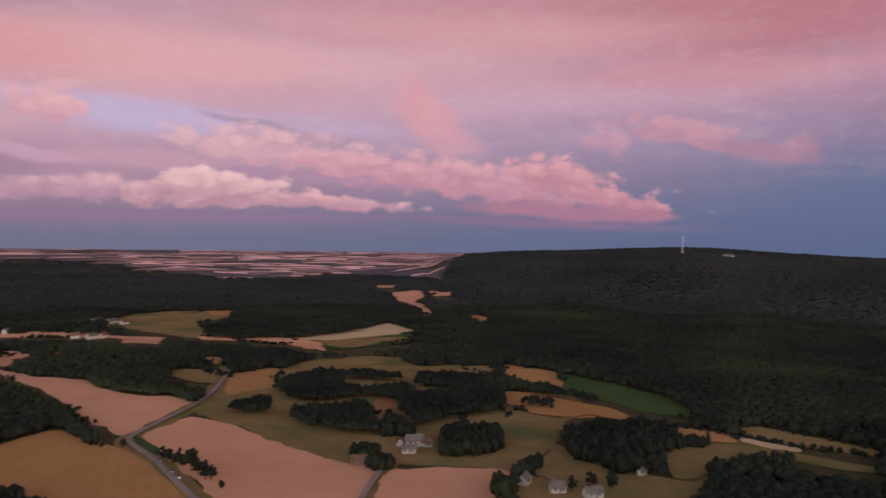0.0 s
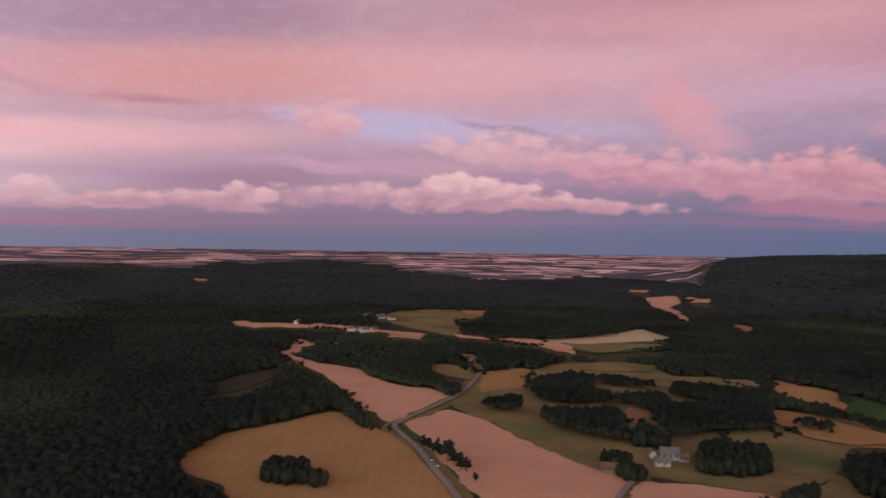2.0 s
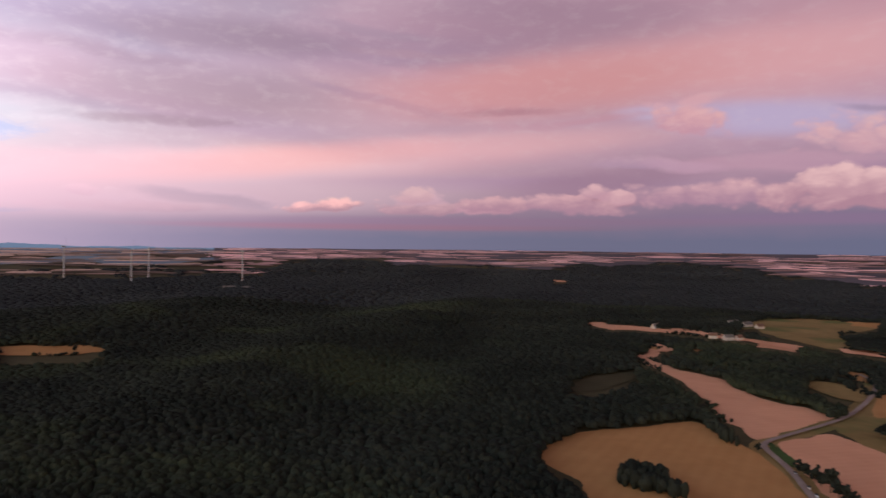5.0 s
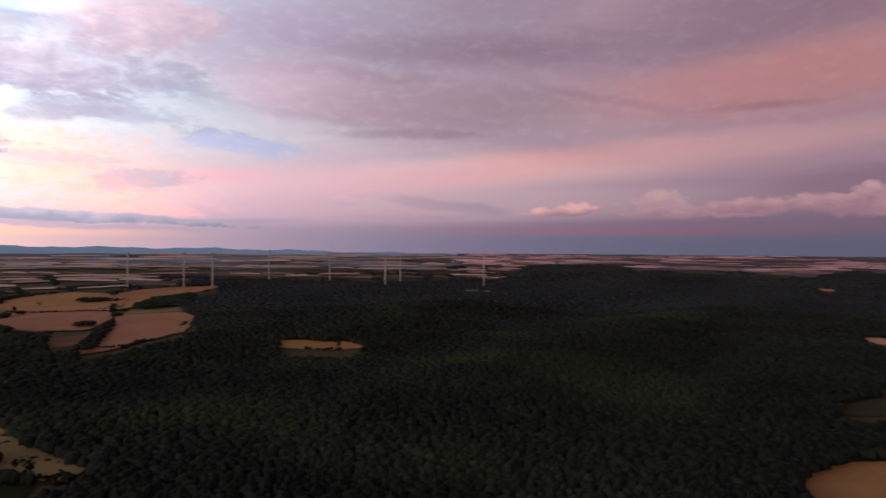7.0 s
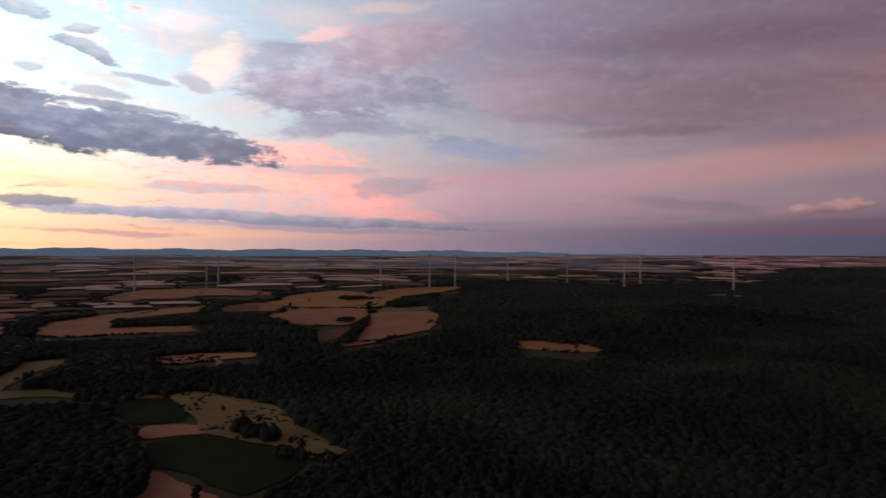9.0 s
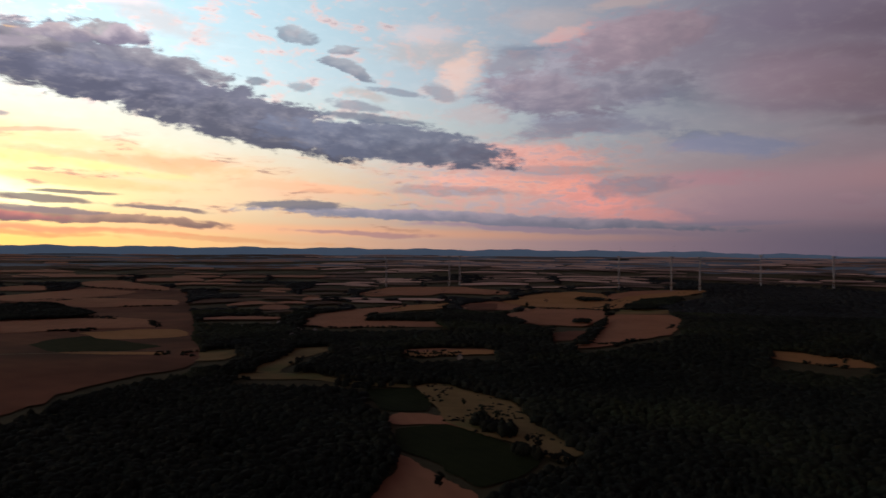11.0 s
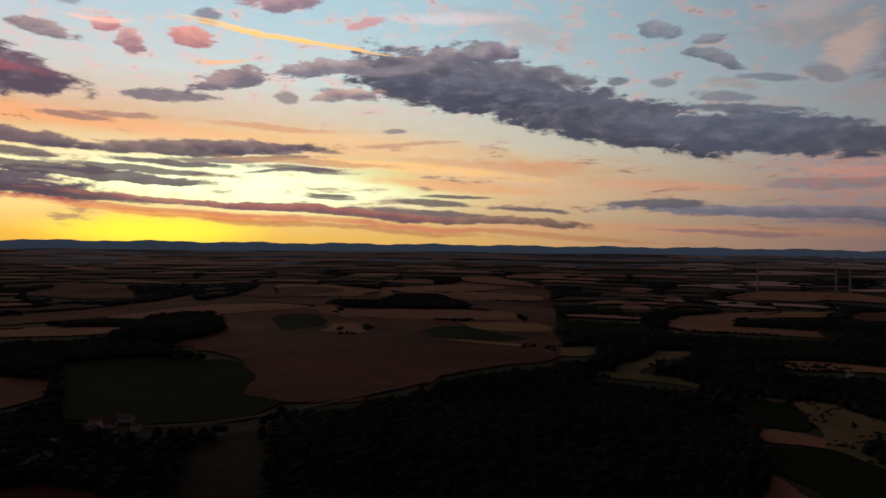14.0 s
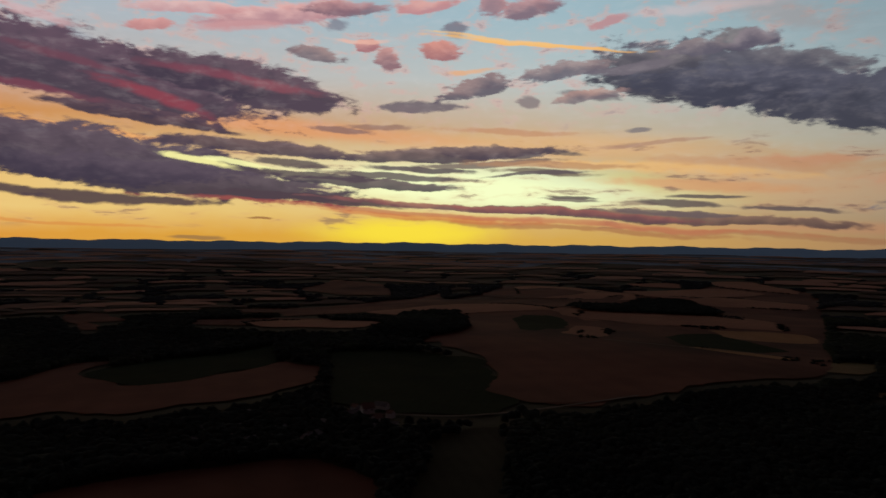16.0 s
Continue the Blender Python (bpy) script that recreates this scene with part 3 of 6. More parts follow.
cloud(164.6, 10.76, 3.4, 0.49, 0, (0.087, 0.059, 0.082), 0.45, 0.9)
cloud(174.4, 10.64, 4.7, 0.52, -16, (0.365, 0.056, 0.078), 0.9, 0.6)
cloud(182.6, 10.66, 4.1, 0.35, -10, (0.250, 0.056, 0.082), 0.9, 0.55)
cloud(171.0, 12.73, 5.0, 0.37, -6, (0.227, 0.059, 0.086), 0.9, 0.7)
cloud(180.2, 12.87, 5.5, 0.30, -10, (0.185, 0.056, 0.082), 0.9, 0.6)
cloud(166.3, 12.15, 3.7, 0.34, -6, (0.300, 0.078, 0.100), 0.9, 0.6)
cloud(179.4, 8.03, 8.0, 0.28, -4, (0.890, 0.379, 0.110), 0.7, 0.85)
cloud(180.1, 6.03, 11.8, 2.38, -4, (0.054, 0.040, 0.065), 0.3, 0.98, (0.110, 0.078, 0.105))
cloud(172.9, 4.49, 13.1, 1.65, -5, (0.054, 0.040, 0.063), 0.35, 0.97, (0.105, 0.074, 0.100))
cloud(166.7, 7.25, 7.0, 0.73, -3, (0.075, 0.052, 0.074), 0.4, 0.94, (0.159, 0.100, 0.110))
cloud(179.4, 3.29, 8.7, 0.42, -3, (0.067, 0.043, 0.059), 0.45, 0.93)
cloud(162.8, 3.42, 8.2, 0.36, -3, (0.079, 0.052, 0.066), 0.4, 0.94)
cloud(158.3, 4.77, 7.4, 0.47, -2, (0.071, 0.056, 0.074), 0.4, 0.94, (0.142, 0.100, 0.110))
cloud(164.6, 6.20, 2.9, 0.30, -2, (0.101, 0.074, 0.082), 0.5, 0.9)
cloud(171.7, 6.24, 2.7, 0.29, -14, (0.984, 0.889, 0.360), 0.7, 0.9)
cloud(168.4, 5.96, 2.8, 0.20, -8, (0.984, 0.923, 0.412), 0.7, 0.85)
cloud(152.9, 7.16, 10.5, 0.70, 2, (0.075, 0.056, 0.076), 0.38, 0.95, (0.192, 0.125, 0.120))
cloud(154.7, 6.05, 4.5, 0.26, -2, (0.092, 0.070, 0.086), 0.45, 0.92)
cloud(144.8, 5.63, 4.6, 0.16, 2, (0.117, 0.087, 0.096), 0.5, 0.9)
cloud(142.5, 3.54, 2.4, 0.16, -2, (0.157, 0.112, 0.107), 0.5, 0.85)
cloud(137.4, 9.03, 0.9, 0.20, 0, (0.198, 0.170, 0.185), 0.6, 0.8)
cloud(147.4, 2.75, 16.0, 0.35, -3, (0.160, 0.074, 0.082), 0.45, 0.92, (0.347, 0.120, 0.100))
cloud(159.2, 2.68, 16.0, 0.21, -3, (0.449, 0.090, 0.070), 0.7, 0.6)
cloud(140.7, 1.72, 15.1, 0.25, -3, (0.564, 0.159, 0.085), 0.7, 0.6)
cloud(153.8, 2.13, 9.9, 0.21, -3, (0.608, 0.153, 0.063), 0.7, 0.6)
cloud(167.5, 1.80, 1.4, 0.10, 0, (0.300, 0.119, 0.046), 0.6, 0.8)
cloud(172.1, 0.24, 1.8, 0.20, 0, (0.300, 0.159, 0.063), 0.6, 0.8)
cloud(180.5, 1.32, 7.0, 0.14, -3, (0.704, 0.267, 0.063), 0.7, 0.7)
cloud(156.5, 5.44, 5.9, 0.26, -2, (0.105, 0.078, 0.091), 0.4, 0.9)
cloud(149.3, 6.52, 6.5, 0.26, 2, (0.154, 0.104, 0.105), 0.4, 0.85)
cloud(162.8, 5.29, 5.3, 0.26, -2, (0.087, 0.062, 0.078), 0.4, 0.9)
cloud(136.5, 7.94, 4.2, 0.20, 3, (0.462, 0.254, 0.173), 0.6, 0.7)
cloud(147.5, 9.10, 5.9, 0.25, -2, (0.545, 0.260, 0.142), 0.6, 0.7)
cloud(135.2, 2.61, 5.4, 0.20, -2, (0.156, 0.114, 0.115), 0.4, 0.85)
cloud(172.6, 17.12, 4.8, 0.60, 4, (0.608, 0.293, 0.294), 0.6, 0.8, (0.810, 0.466, 0.423))
cloud(168.9, 16.07, 4.1, 0.41, 6, (0.608, 0.311, 0.312), 0.6, 0.75)
cloud(182.7, 15.50, 2.6, 0.38, -10, (0.662, 0.399, 0.401), 0.7, 0.7)
cloud(137.5, 13.66, 3.3, 0.38, 6, (0.198, 0.164, 0.191), 0.5, 0.8)
cloud(129.0, 14.98, 2.1, 0.66, 4, (0.126, 0.108, 0.150), 0.4, 0.9, (0.309, 0.246, 0.274))
cloud(133.7, 14.66, 2.7, 0.62, 4, (0.140, 0.122, 0.159), 0.4, 0.9, (0.336, 0.263, 0.264))
cloud(163.4, 14.50, 1.9, 0.67, -8, (0.143, 0.096, 0.119), 0.5, 0.85, (0.347, 0.207, 0.195))
cloud(143.6, 6.33, 7.2, 0.30, -3, (0.478, 0.245, 0.130), 0.6, 0.7)
cloud(128.2, 6.11, 7.9, 0.41, -3, (0.633, 0.336, 0.180), 0.7, 0.7)
cloud(116.0, 4.69, 6.4, 0.40, -2, (0.723, 0.370, 0.221), 0.6, 0.7)

# fine grain of cloud, light and dark
sky = wmix(wm("MULTIPLY", smooth(shreds, 0.45, 0.75, 0.0, 0.08), height_fade), sky, srgb(240, 222, 218))
# the sky overhead, out of sight, and the brighter side of the sunset
sky = wmix(smooth(rise, 24.0, 45.0), sky, (0.205, 0.158, 0.21))
gain = wm("POWER", 2.0, wm("MULTIPLY", smooth(bearing, 30.0, 150.0, 0.0, 3.2), smooth(rise, 36.0, 21.0)))
air = wt.nodes.new("ShaderNodeTexSky")
air.sky_type, air.sun_disc, air.sun_elevation, air.sun_rotation = "NISHITA", False, radians(1.0), radians(204)
bg = wt.nodes.new("ShaderNodeBackground")
bg.inputs["Strength"].default_value = 1.0
lit = wn("ShaderNodeVectorMath", operation="SCALE", ins={0: sky, "Scale": gain}).outputs[0]
thin = wn("ShaderNodeVectorMath", operation="SCALE", ins={0: air.outputs[0], "Scale": 0.004}).outputs[0]
wt.links.new(wv("MULTIPLY", wv("ADD", lit, thin), (0.955, 1.0, 1.025)), bg.inputs["Color"])
wt.links.new(bg.outputs[0], wt.nodes.new("ShaderNodeOutputWorld").inputs[0])

sun = new("sun", bpy.data.lights.new("sun", "SUN"))
sun.data.energy, sun.data.angle, sun.data.color = 0.5, radians(12), (1.0, 0.62, 0.36)
SUN_BEARING = radians(156)
sun.matrix_world = look((-900 * math.sin(SUN_BEARING), 900 * math.cos(SUN_BEARING), 200), (0, 0, 120))

# ---- materials ----


def surface(name, dark, light, rough=0.9, coarse=0.01, fine=0.4, bump=0.3, bump_size=0.5, island=0.0, rows=None, stain=None, shine=0.018, glow=None):
    """A mottled matt surface: two colours mixed by noise at two sizes (cycles a metre), with relief and, for crops, drilled rows."""
    mat = bpy.data.materials.new(name)
    mat.use_nodes = True
    nt = mat.node_tree
    bsdf = nt.nodes["Principled BSDF"]
    bsdf.inputs["Roughness"].default_value = rough
    bsdf.inputs["Specular IOR Level"].default_value = shine
    # glow stands in for the light of hazy air before distant land
    if glow:
        bsdf.inputs["Emission Color"].default_value, bsdf.inputs["Emission Strength"].default_value = (*glow, 1), 1.0
    geo = nt.nodes.new("ShaderNodeNewGeometry")

    def noise_at(scale, detail=5.0):
        n = nt.nodes.new("ShaderNodeTexNoise")
        n.inputs["Scale"].default_value, n.inputs["Detail"].default_value = scale, detail
        nt.links.new(geo.outputs["Position"], n.inputs["Vector"])
        return n.outputs["Fac"]

    def math_node(op, a, b):
        n = nt.nodes.new("ShaderNodeMath")
        n.operation = op
        for s, x in zip(n.inputs, (a, b)):
            if isinstance(x, bpy.types.NodeSocket):
                nt.links.new(x, s)
            else:
                s.default_value = x
        return n.outputs[0]

    f = math_node("ADD", math_node("MULTIPLY", noise_at(coarse), 0.65), math_node("MULTIPLY", noise_at(fine), 0.35))
    if island:
        f = math_node("ADD", f, math_node("MULTIPLY", math_node("SUBTRACT", geo.outputs["Random Per Island"], 0.5), island))
    if rows:
        w = nt.nodes.new("ShaderNodeTexWave")
        w.inputs["Scale"].default_value, w.inputs["Distortion"].default_value, w.inputs["Detail"].default_value = rows[0], 1.2, 2.0
        turn = nt.nodes.new("ShaderNodeMapping")
        turn.inputs["Rotation"].default_value = (0, 0, radians(rows[1]))
        nt.links.new(geo.outputs["Position"], turn.inputs["Vector"])
        nt.links.new(turn.outputs[0], w.inputs["Vector"])
        f = math_node("ADD", f, math_node("MULTIPLY", math_node("SUBTRACT", w.outputs["Fac"], 0.5), rows[2]))
    cr = nt.nodes.new("ShaderNodeValToRGB")
    cr.color_ramp.elements[0].position, cr.color_ramp.elements[1].position = 0.3, 0.7
    cr.color_ramp.elements[0].color, cr.color_ramp.elements[1].color = (*dark, 1), (*light, 1)
    nt.links.new(f, cr.inputs[0])
    out = cr.outputs[0]
    if stain:
        mx = nt.nodes.new("ShaderNodeMix")
        mx.data_type = "RGBA"
        mr = nt.nodes.new("ShaderNodeMapRange")
        mr.inputs[1].default_value, mr.inputs[2].default_value = 0.52, 0.66
        nt.links.new(noise_at(stain[1], 3.0), mr.inputs[0])
        nt.links.new(mr.outputs[0], mx.inputs[0])
        nt.links.new(out, mx.inputs[6])
        mx.inputs[7].default_value = (*stain[0], 1)
        out = mx.outputs[2]
    nt.links.new(out, bsdf.inputs["Base Color"])
    if bump:
        bp = nt.nodes.new("ShaderNodeBump")
        bp.inputs["Strength"].default_value, bp.inputs["Distance"].default_value = bump, bump_size
        nt.links.new(noise_at(fine * 2), bp.inputs["Height"])
        nt.links.new(bp.outputs[0], bsdf.inputs["Normal"])
    return mat


MAT = {
    "ground": surface("woodland_floor", (0.035, 0.03, 0.017), (0.075, 0.062, 0.034), fine=0.08),
    "stubble": surface("cut_stubble", (0.42, 0.205, 0.128), (0.53, 0.265, 0.168), coarse=0.012, fine=0.06, rows=(0.05, 28, 0.05)),
    "pale": surface("pale_straw", (0.36, 0.25, 0.15), (0.46, 0.32, 0.20), coarse=0.012, fine=0.06),
    "wheat": surface("ripe_wheat", (0.26, 0.13, 0.052), (0.36, 0.185, 0.08), coarse=0.012, fine=0.07, rows=(0.04, -20, 0.05)),
    "meadow": surface("dry_grass", (0.13, 0.09, 0.038), (0.23, 0.152, 0.068), coarse=0.016, fine=0.1, stain=((0.095, 0.098, 0.036), 0.012)),
    "green": surface("green_crop", (0.035, 0.055, 0.02), (0.055, 0.08, 0.028), coarse=0.02, fine=0.1, rows=(0.04, 40, 0.06)),
    "russet": surface("russet_stubble", (0.23, 0.105, 0.06), (0.34, 0.155, 0.088), coarse=0.01, fine=0.05, rows=(0.03, 60, 0.06)),
    "dark_green": surface("dark_beet_crop", (0.012, 0.016, 0.007), (0.024, 0.029, 0.012), shine=0.006, coarse=0.02, fine=0.1, rows=(0.04, 40, 0.06)),
    "fallow": surface("fallow_grass", (0.035, 0.03, 0.018), (0.062, 0.052, 0.031), shine=0.006, coarse=0.012, fine=0.06, rows=(0.04, 15, 0.06)),
    "bare": surface("bare_soil", (0.085, 0.034, 0.02), (0.18, 0.072, 0.043), stain=((0.066, 0.029, 0.018), 0.0042), coarse=0.006, fine=0.03, rows=(0.012, 12, 0.03)),
    "asphalt": surface("worn_asphalt", (0.17, 0.125, 0.115), (0.25, 0.19, 0.17), coarse=0.05, fine=0.6),
    "track": surface("gravel_track", (0.10, 0.07, 0.05), (0.17, 0.125, 0.09), coarse=0.05, fine=0.6),
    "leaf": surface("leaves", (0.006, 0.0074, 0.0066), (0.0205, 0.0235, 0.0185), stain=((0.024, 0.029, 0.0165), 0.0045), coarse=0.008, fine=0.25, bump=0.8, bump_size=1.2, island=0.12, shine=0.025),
    # leaves of the distant woods, made bluer and paler to paint in haze
    "hazed_leaf": surface("haze_tinted_leaves", (0.010, 0.0115, 0.0135), (0.026, 0.0285, 0.030), coarse=0.0035, fine=0.05, bump=0.4, bump_size=2.0, island=0.05, shine=0.03),
    # strips on the plain, lightened and pinkened to stand in for bright haze
    "haze_pink_field": surface("far_fields", (0.28, 0.165, 0.16), (0.80, 0.46, 0.45), coarse=0.004, fine=0.02, island=1.1, bump=0.0),
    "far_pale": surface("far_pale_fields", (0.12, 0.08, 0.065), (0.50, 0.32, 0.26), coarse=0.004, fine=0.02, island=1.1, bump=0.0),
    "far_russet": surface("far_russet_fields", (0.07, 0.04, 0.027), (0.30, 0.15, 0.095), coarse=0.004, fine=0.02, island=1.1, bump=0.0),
    # mauve base colour imitates the haze lying over the plain
    "haze_tinted_plain": surface("haze_tinted_plain", (0.055, 0.05, 0.062), (0.12, 0.10, 0.115), coarse=0.003, fine=0.02, bump=0.0),
    "mast_white": surface("white_concrete", (0.24, 0.24, 0.27), (0.30, 0.30, 0.33), coarse=0.05, fine=0.5, bump=0.0),
    "car_paint": surface("pale_car_paint", (0.5, 0.5, 0.52), (0.6, 0.6, 0.6), rough=0.3, coarse=0.5, fine=2.0, bump=0.0, shine=0.5),
    "rubber": surface("tyre_rubber", (0.02, 0.02, 0.02), (0.035, 0.035, 0.035), bump=0.0),
    # air haze over the low ground, imitated by a bluish base and weak emission
    "hazed_land": surface("haze_glow_lowland", (0.04, 0.05, 0.065), (0.09, 0.09, 0.10), coarse=0.004, fine=0.02, bump=0.0, glow=(0.05, 0.06, 0.088)),
    # distance haze on the hills is painted: bluish base plus blue emission
    "hazed_hill": surface("haze_glow_hills", (0.05, 0.07, 0.10), (0.07, 0.09, 0.12), coarse=0.003, fine=0.02, bump=0.0, glow=(0.11, 0.165, 0.26)),
    "bark": surface("bark", (0.05, 0.035, 0.025), (0.1, 0.075, 0.05), fine=3.0),
    "render_wall": surface("plastered_wall", (0.26, 0.235, 0.22), (0.37, 0.33, 0.31), coarse=0.2, fine=2.0, bump=0.1, bump_size=0.02),
    "tile_red": surface("clay_roof", (0.09, 0.055, 0.045), (0.15, 0.085, 0.065), coarse=0.3, fine=2.0),
    "tile_grey": surface("slate_roof", (0.075, 0.068, 0.068), (0.14, 0.125, 0.12), coarse=0.3, fine=2.0),
    "turbine_white": surface("painted_steel", (0.22, 0.22, 0.24), (0.30, 0.30, 0.31), rough=0.5, coarse=0.05, fine=0.5, bump=0.0),
    "glass": surface("dark_window", (0.03, 0.035, 0.04), (0.05, 0.055, 0.06), rough=0.1, bump=0.0),
    "timber": surface("weathered_timber", (0.10, 0.07, 0.05), (0.2, 0.15, 0.11), coarse=0.5, fine=4.0),
}

# ---- the lie of the land ----
# terrain begin


def height(x, y):
    """Ground level: a flat valley floor that climbs slowly to the horizon, with one wooded mountain."""
    x, y = np.asarray(x, float), np.asarray(y, float)
    r = np.hypot(x, y) + 1e-6
    b = np.degrees(np.arctan2(-x, y))
    b = np.where(b < -120, b + 360, b)
    far = np.clip(r - 1200, 0, None)
    reach = np.minimum(r, 1200) + far * (1 + 2.9 * (far / 3600) ** 2)
    z = 120.0 - 120.0 * r / reach
    roll = 2.6 * np.sin(x / 170 + 1.3) * np.cos(y / 210) + 1.8 * np.sin(x / 83 + y / 131) + 3.5 * np.sin(x / 420 - y / 380 + 0.7)
    z = z + roll * np.clip((r - 200) / 500, 0, 1) * np.clip((5600 - r) / 2600, 0.15, 1)
    # low wooded ridges
    fold = np.clip((b - 36) / 10, 0, 1) * np.clip((92 - b) / 10, 0, 1) * np.clip((r - 450) / 300, 0, 1) * np.clip((2000 - r) / 500, 0, 1)
    z = z + 8.5 * np.sin(r / 140 + b * 0.14 + 1.5 * np.sin(b * 0.11)) * fold
    # the mountain, with shallow gullies down its flank
    crest = np.interp(b, [-70, -55, -44, -33, -30, -26, -22, -18.5, -14, -9, -5, -2, -0.4, 1.0, 4.0],
                      [10, 40, 60, 60, 63, 72, 82, 86, 82, 72, 66, 58, 42, 16, 0])
    s = np.clip((r - 1250) / 1050, 0, 1)
    back = np.clip((r - 2900) / 1200, 0, 1)
    crest = crest * (1 + 0.10 * np.sin(b * 0.75 + r / 330) * np.clip((2300 - r) / 500, 0, 1))
    spur = np.clip((-1.5 - b) / 4, 0, 1) * np.clip((r - 1150) / 350, 0, 1) * np.clip((2250 - r) / 350, 0, 1)
    z = z + 9.0 * np.sin(b * 0.42 + r / 210 + 1.1 * np.sin(r / 330)) * spur
    z = z + crest * s * s * (3 - 2 * s) * (1 - back * back * (3 - 2 * back))
    return z


# terrain end


def part(name, bm, material, parent=None, label=""):
    me = bpy.data.meshes.new(name)
    bm.to_mesh(me)
    bm.free()
    me.materials.append(MAT[material])
    ob = new(name, me)
    ob.parent = parent
    return tagged(ob, label)


def mesh_from(name, verts, faces, material, smooth_shade=True):
    """One mesh from arrays of corners and triangles or quads."""
    me = bpy.data.meshes.new(name)
    verts, faces = np.asarray(verts, np.float32), np.asarray(faces, np.int32)
    k = faces.shape[1]
    me.vertices.add(len(verts))
    me.vertices.foreach_set("co", verts.ravel())
    me.loops.add(faces.size)
    me.loops.foreach_set("vertex_index", faces.ravel())
    me.polygons.add(len(faces))
    me.polygons.foreach_set("loop_start", np.arange(0, faces.size, k, dtype=np.int32))
    me.polygons.foreach_set("use_smooth", np.full(len(faces), smooth_shade))
    me.update(calc_edges=True)
    me.materials.append(MAT[material])
    return new(name, me)


# ground: one sheet in rings round the valley
rings = np.concatenate([[0], np.arange(60, 1500, 15), np.arange(1500, 2600, 25), np.arange(2600, 4960, 40)])
spokes = 720
ang = np.arange(spokes) * 2 * np.pi / spokes
gx, gy = np.outer(rings, -np.sin(ang)), np.outer(rings, np.cos(ang))
gz = height(gx, gy)
idx = np.arange(len(rings) * spokes).reshape(len(rings), spokes)
nxt = np.roll(idx, -1, axis=1)
quads = np.stack([idx[:-1], nxt[:-1], nxt[1:], idx[1:]], -1).reshape(-1, 4)
ground = mesh_from("ground", np.stack([gx, gy, gz], -1).reshape(-1, 3), quads, "ground")
# hills on the sunset horizon, their haze given by blue colour and a glow
hb = np.linspace(66, 205, 420)
crest = np.interp(hb, [66, 84, 95, 105, 118, 135, 150, 170, 190, 205], [0, 26, 34, 36, 40, 44, 46, 46, 46, 30])
crest = np.clip(crest + 4 * np.sin(hb * 0.9) + 2.5 * np.sin(hb * 2.3 + 1) + 1.2 * np.sin(hb * 6.1), 1, None)
hv = []
for rr, k in ((4300, -0.1), (4420, 0.25), (4560, 0.7), (4700, 1.0), (4850, 0.8)):
    hx, hy = -rr * np.sin(np.radians(hb)), rr * np.cos(np.radians(hb))
    hv.append(np.c_[hx, hy, height(hx, hy) + crest * k])
# the low ground before them, haze put into its blue tint and glow
fv = []
for rr, z in ((2950, -2.0), (3200, 1.5), (3800, 2.0), (4450, 2.0)):
    rr = rr + 60 * np.sin(hb * 0.5) + 30 * np.sin(hb * 1.7)
    hx, hy = -rr * np.sin(np.radians(hb)), rr * np.cos(np.radians(hb))
    fv.append(np.c_[hx, hy, height(hx, hy) + z])
n = len(hb)
haze_floor = mesh_from("far_lowland", np.concatenate(fv), [(k * n + i, (k + 1) * n + i, (k + 1) * n + i + 1, k * n + i + 1) for k in range(3) for i in range(n - 1)], "hazed_land")
tagged(haze_floor, "lowland before the far hills, blue haze painted as colour and glow", "lowland", kind="structure")
hills = mesh_from("backdrop", np.concatenate(hv), [(k * n + i, (k + 1) * n + i, (k + 1) * n + i + 1, k * n + i + 1) for k in range(4) for i in range(n - 1)], "hazed_hill")
tagged(hills, "long low hills along the horizon, blue haze painted as colour and glow", "hills", kind="structure")
tagged(ground, "rolling wooded valley floor with dark leaf litter", "ground", kind="structure")

# ---- fields ----
OPEN, WOODED = [], []


def rounded(pts, times=2):
    """The outline with its corners eased and its long sides a little uneven."""
    p = np.array(pts, float)
    for cut in (0.1, 0.22)[:times]:
        q = np.roll(p, -1, axis=0)
        p = np.stack([(1 - cut) * p + cut * q, cut * p + (1 - cut) * q], 1).reshape(-1, 2)
    rng = np.random.default_rng(len(p))
    for rough in (0.07, 0.09):
        q = np.roll(p, -1, axis=0)
        gap = np.linalg.norm(q - p, axis=1)[:, None]
        p = np.stack([p, 0.5 * (p + q) + rng.normal(0, rough, p.shape) * np.minimum(gap, 60)], 1).reshape(-1, 2)
    return p


def inside(poly, x, y):
    """Which of the points lie in the polygon."""
    hit = np.zeros(np.shape(x), bool)
    px, py = poly[:, 0], poly[:, 1]
    j = len(poly) - 1
    for i in range(len(poly)):
        if py[i] != py[j]:
            c = ((py[i] > y) != (py[j] > y)) & (x < (px[j] - px[i]) * (y - py[i]) / (py[j] - py[i]) + px[i])
            hit ^= c
        j = i
    return hit


LABELS = {
    "stubble": "field of pale peach-coloured cut stubble beside woodland",
    "wheat": "field of ripe golden-brown cereal edged by trees",
    "pale": "field of pale dry straw between hedges",
    "russet": "field of orange-brown stubble on a slope",
    "meadow": "grazed meadow of dry yellow-green grass",
    "green": "field of dark green growing crop",
    "dark_green": "field of dark green root crop",
    "fallow": "dull brown fallow grass field beside woodland",
    "bare": "field of bare reddish-brown soil and stubble",
}
lift = [0.3]
HEDGED = []


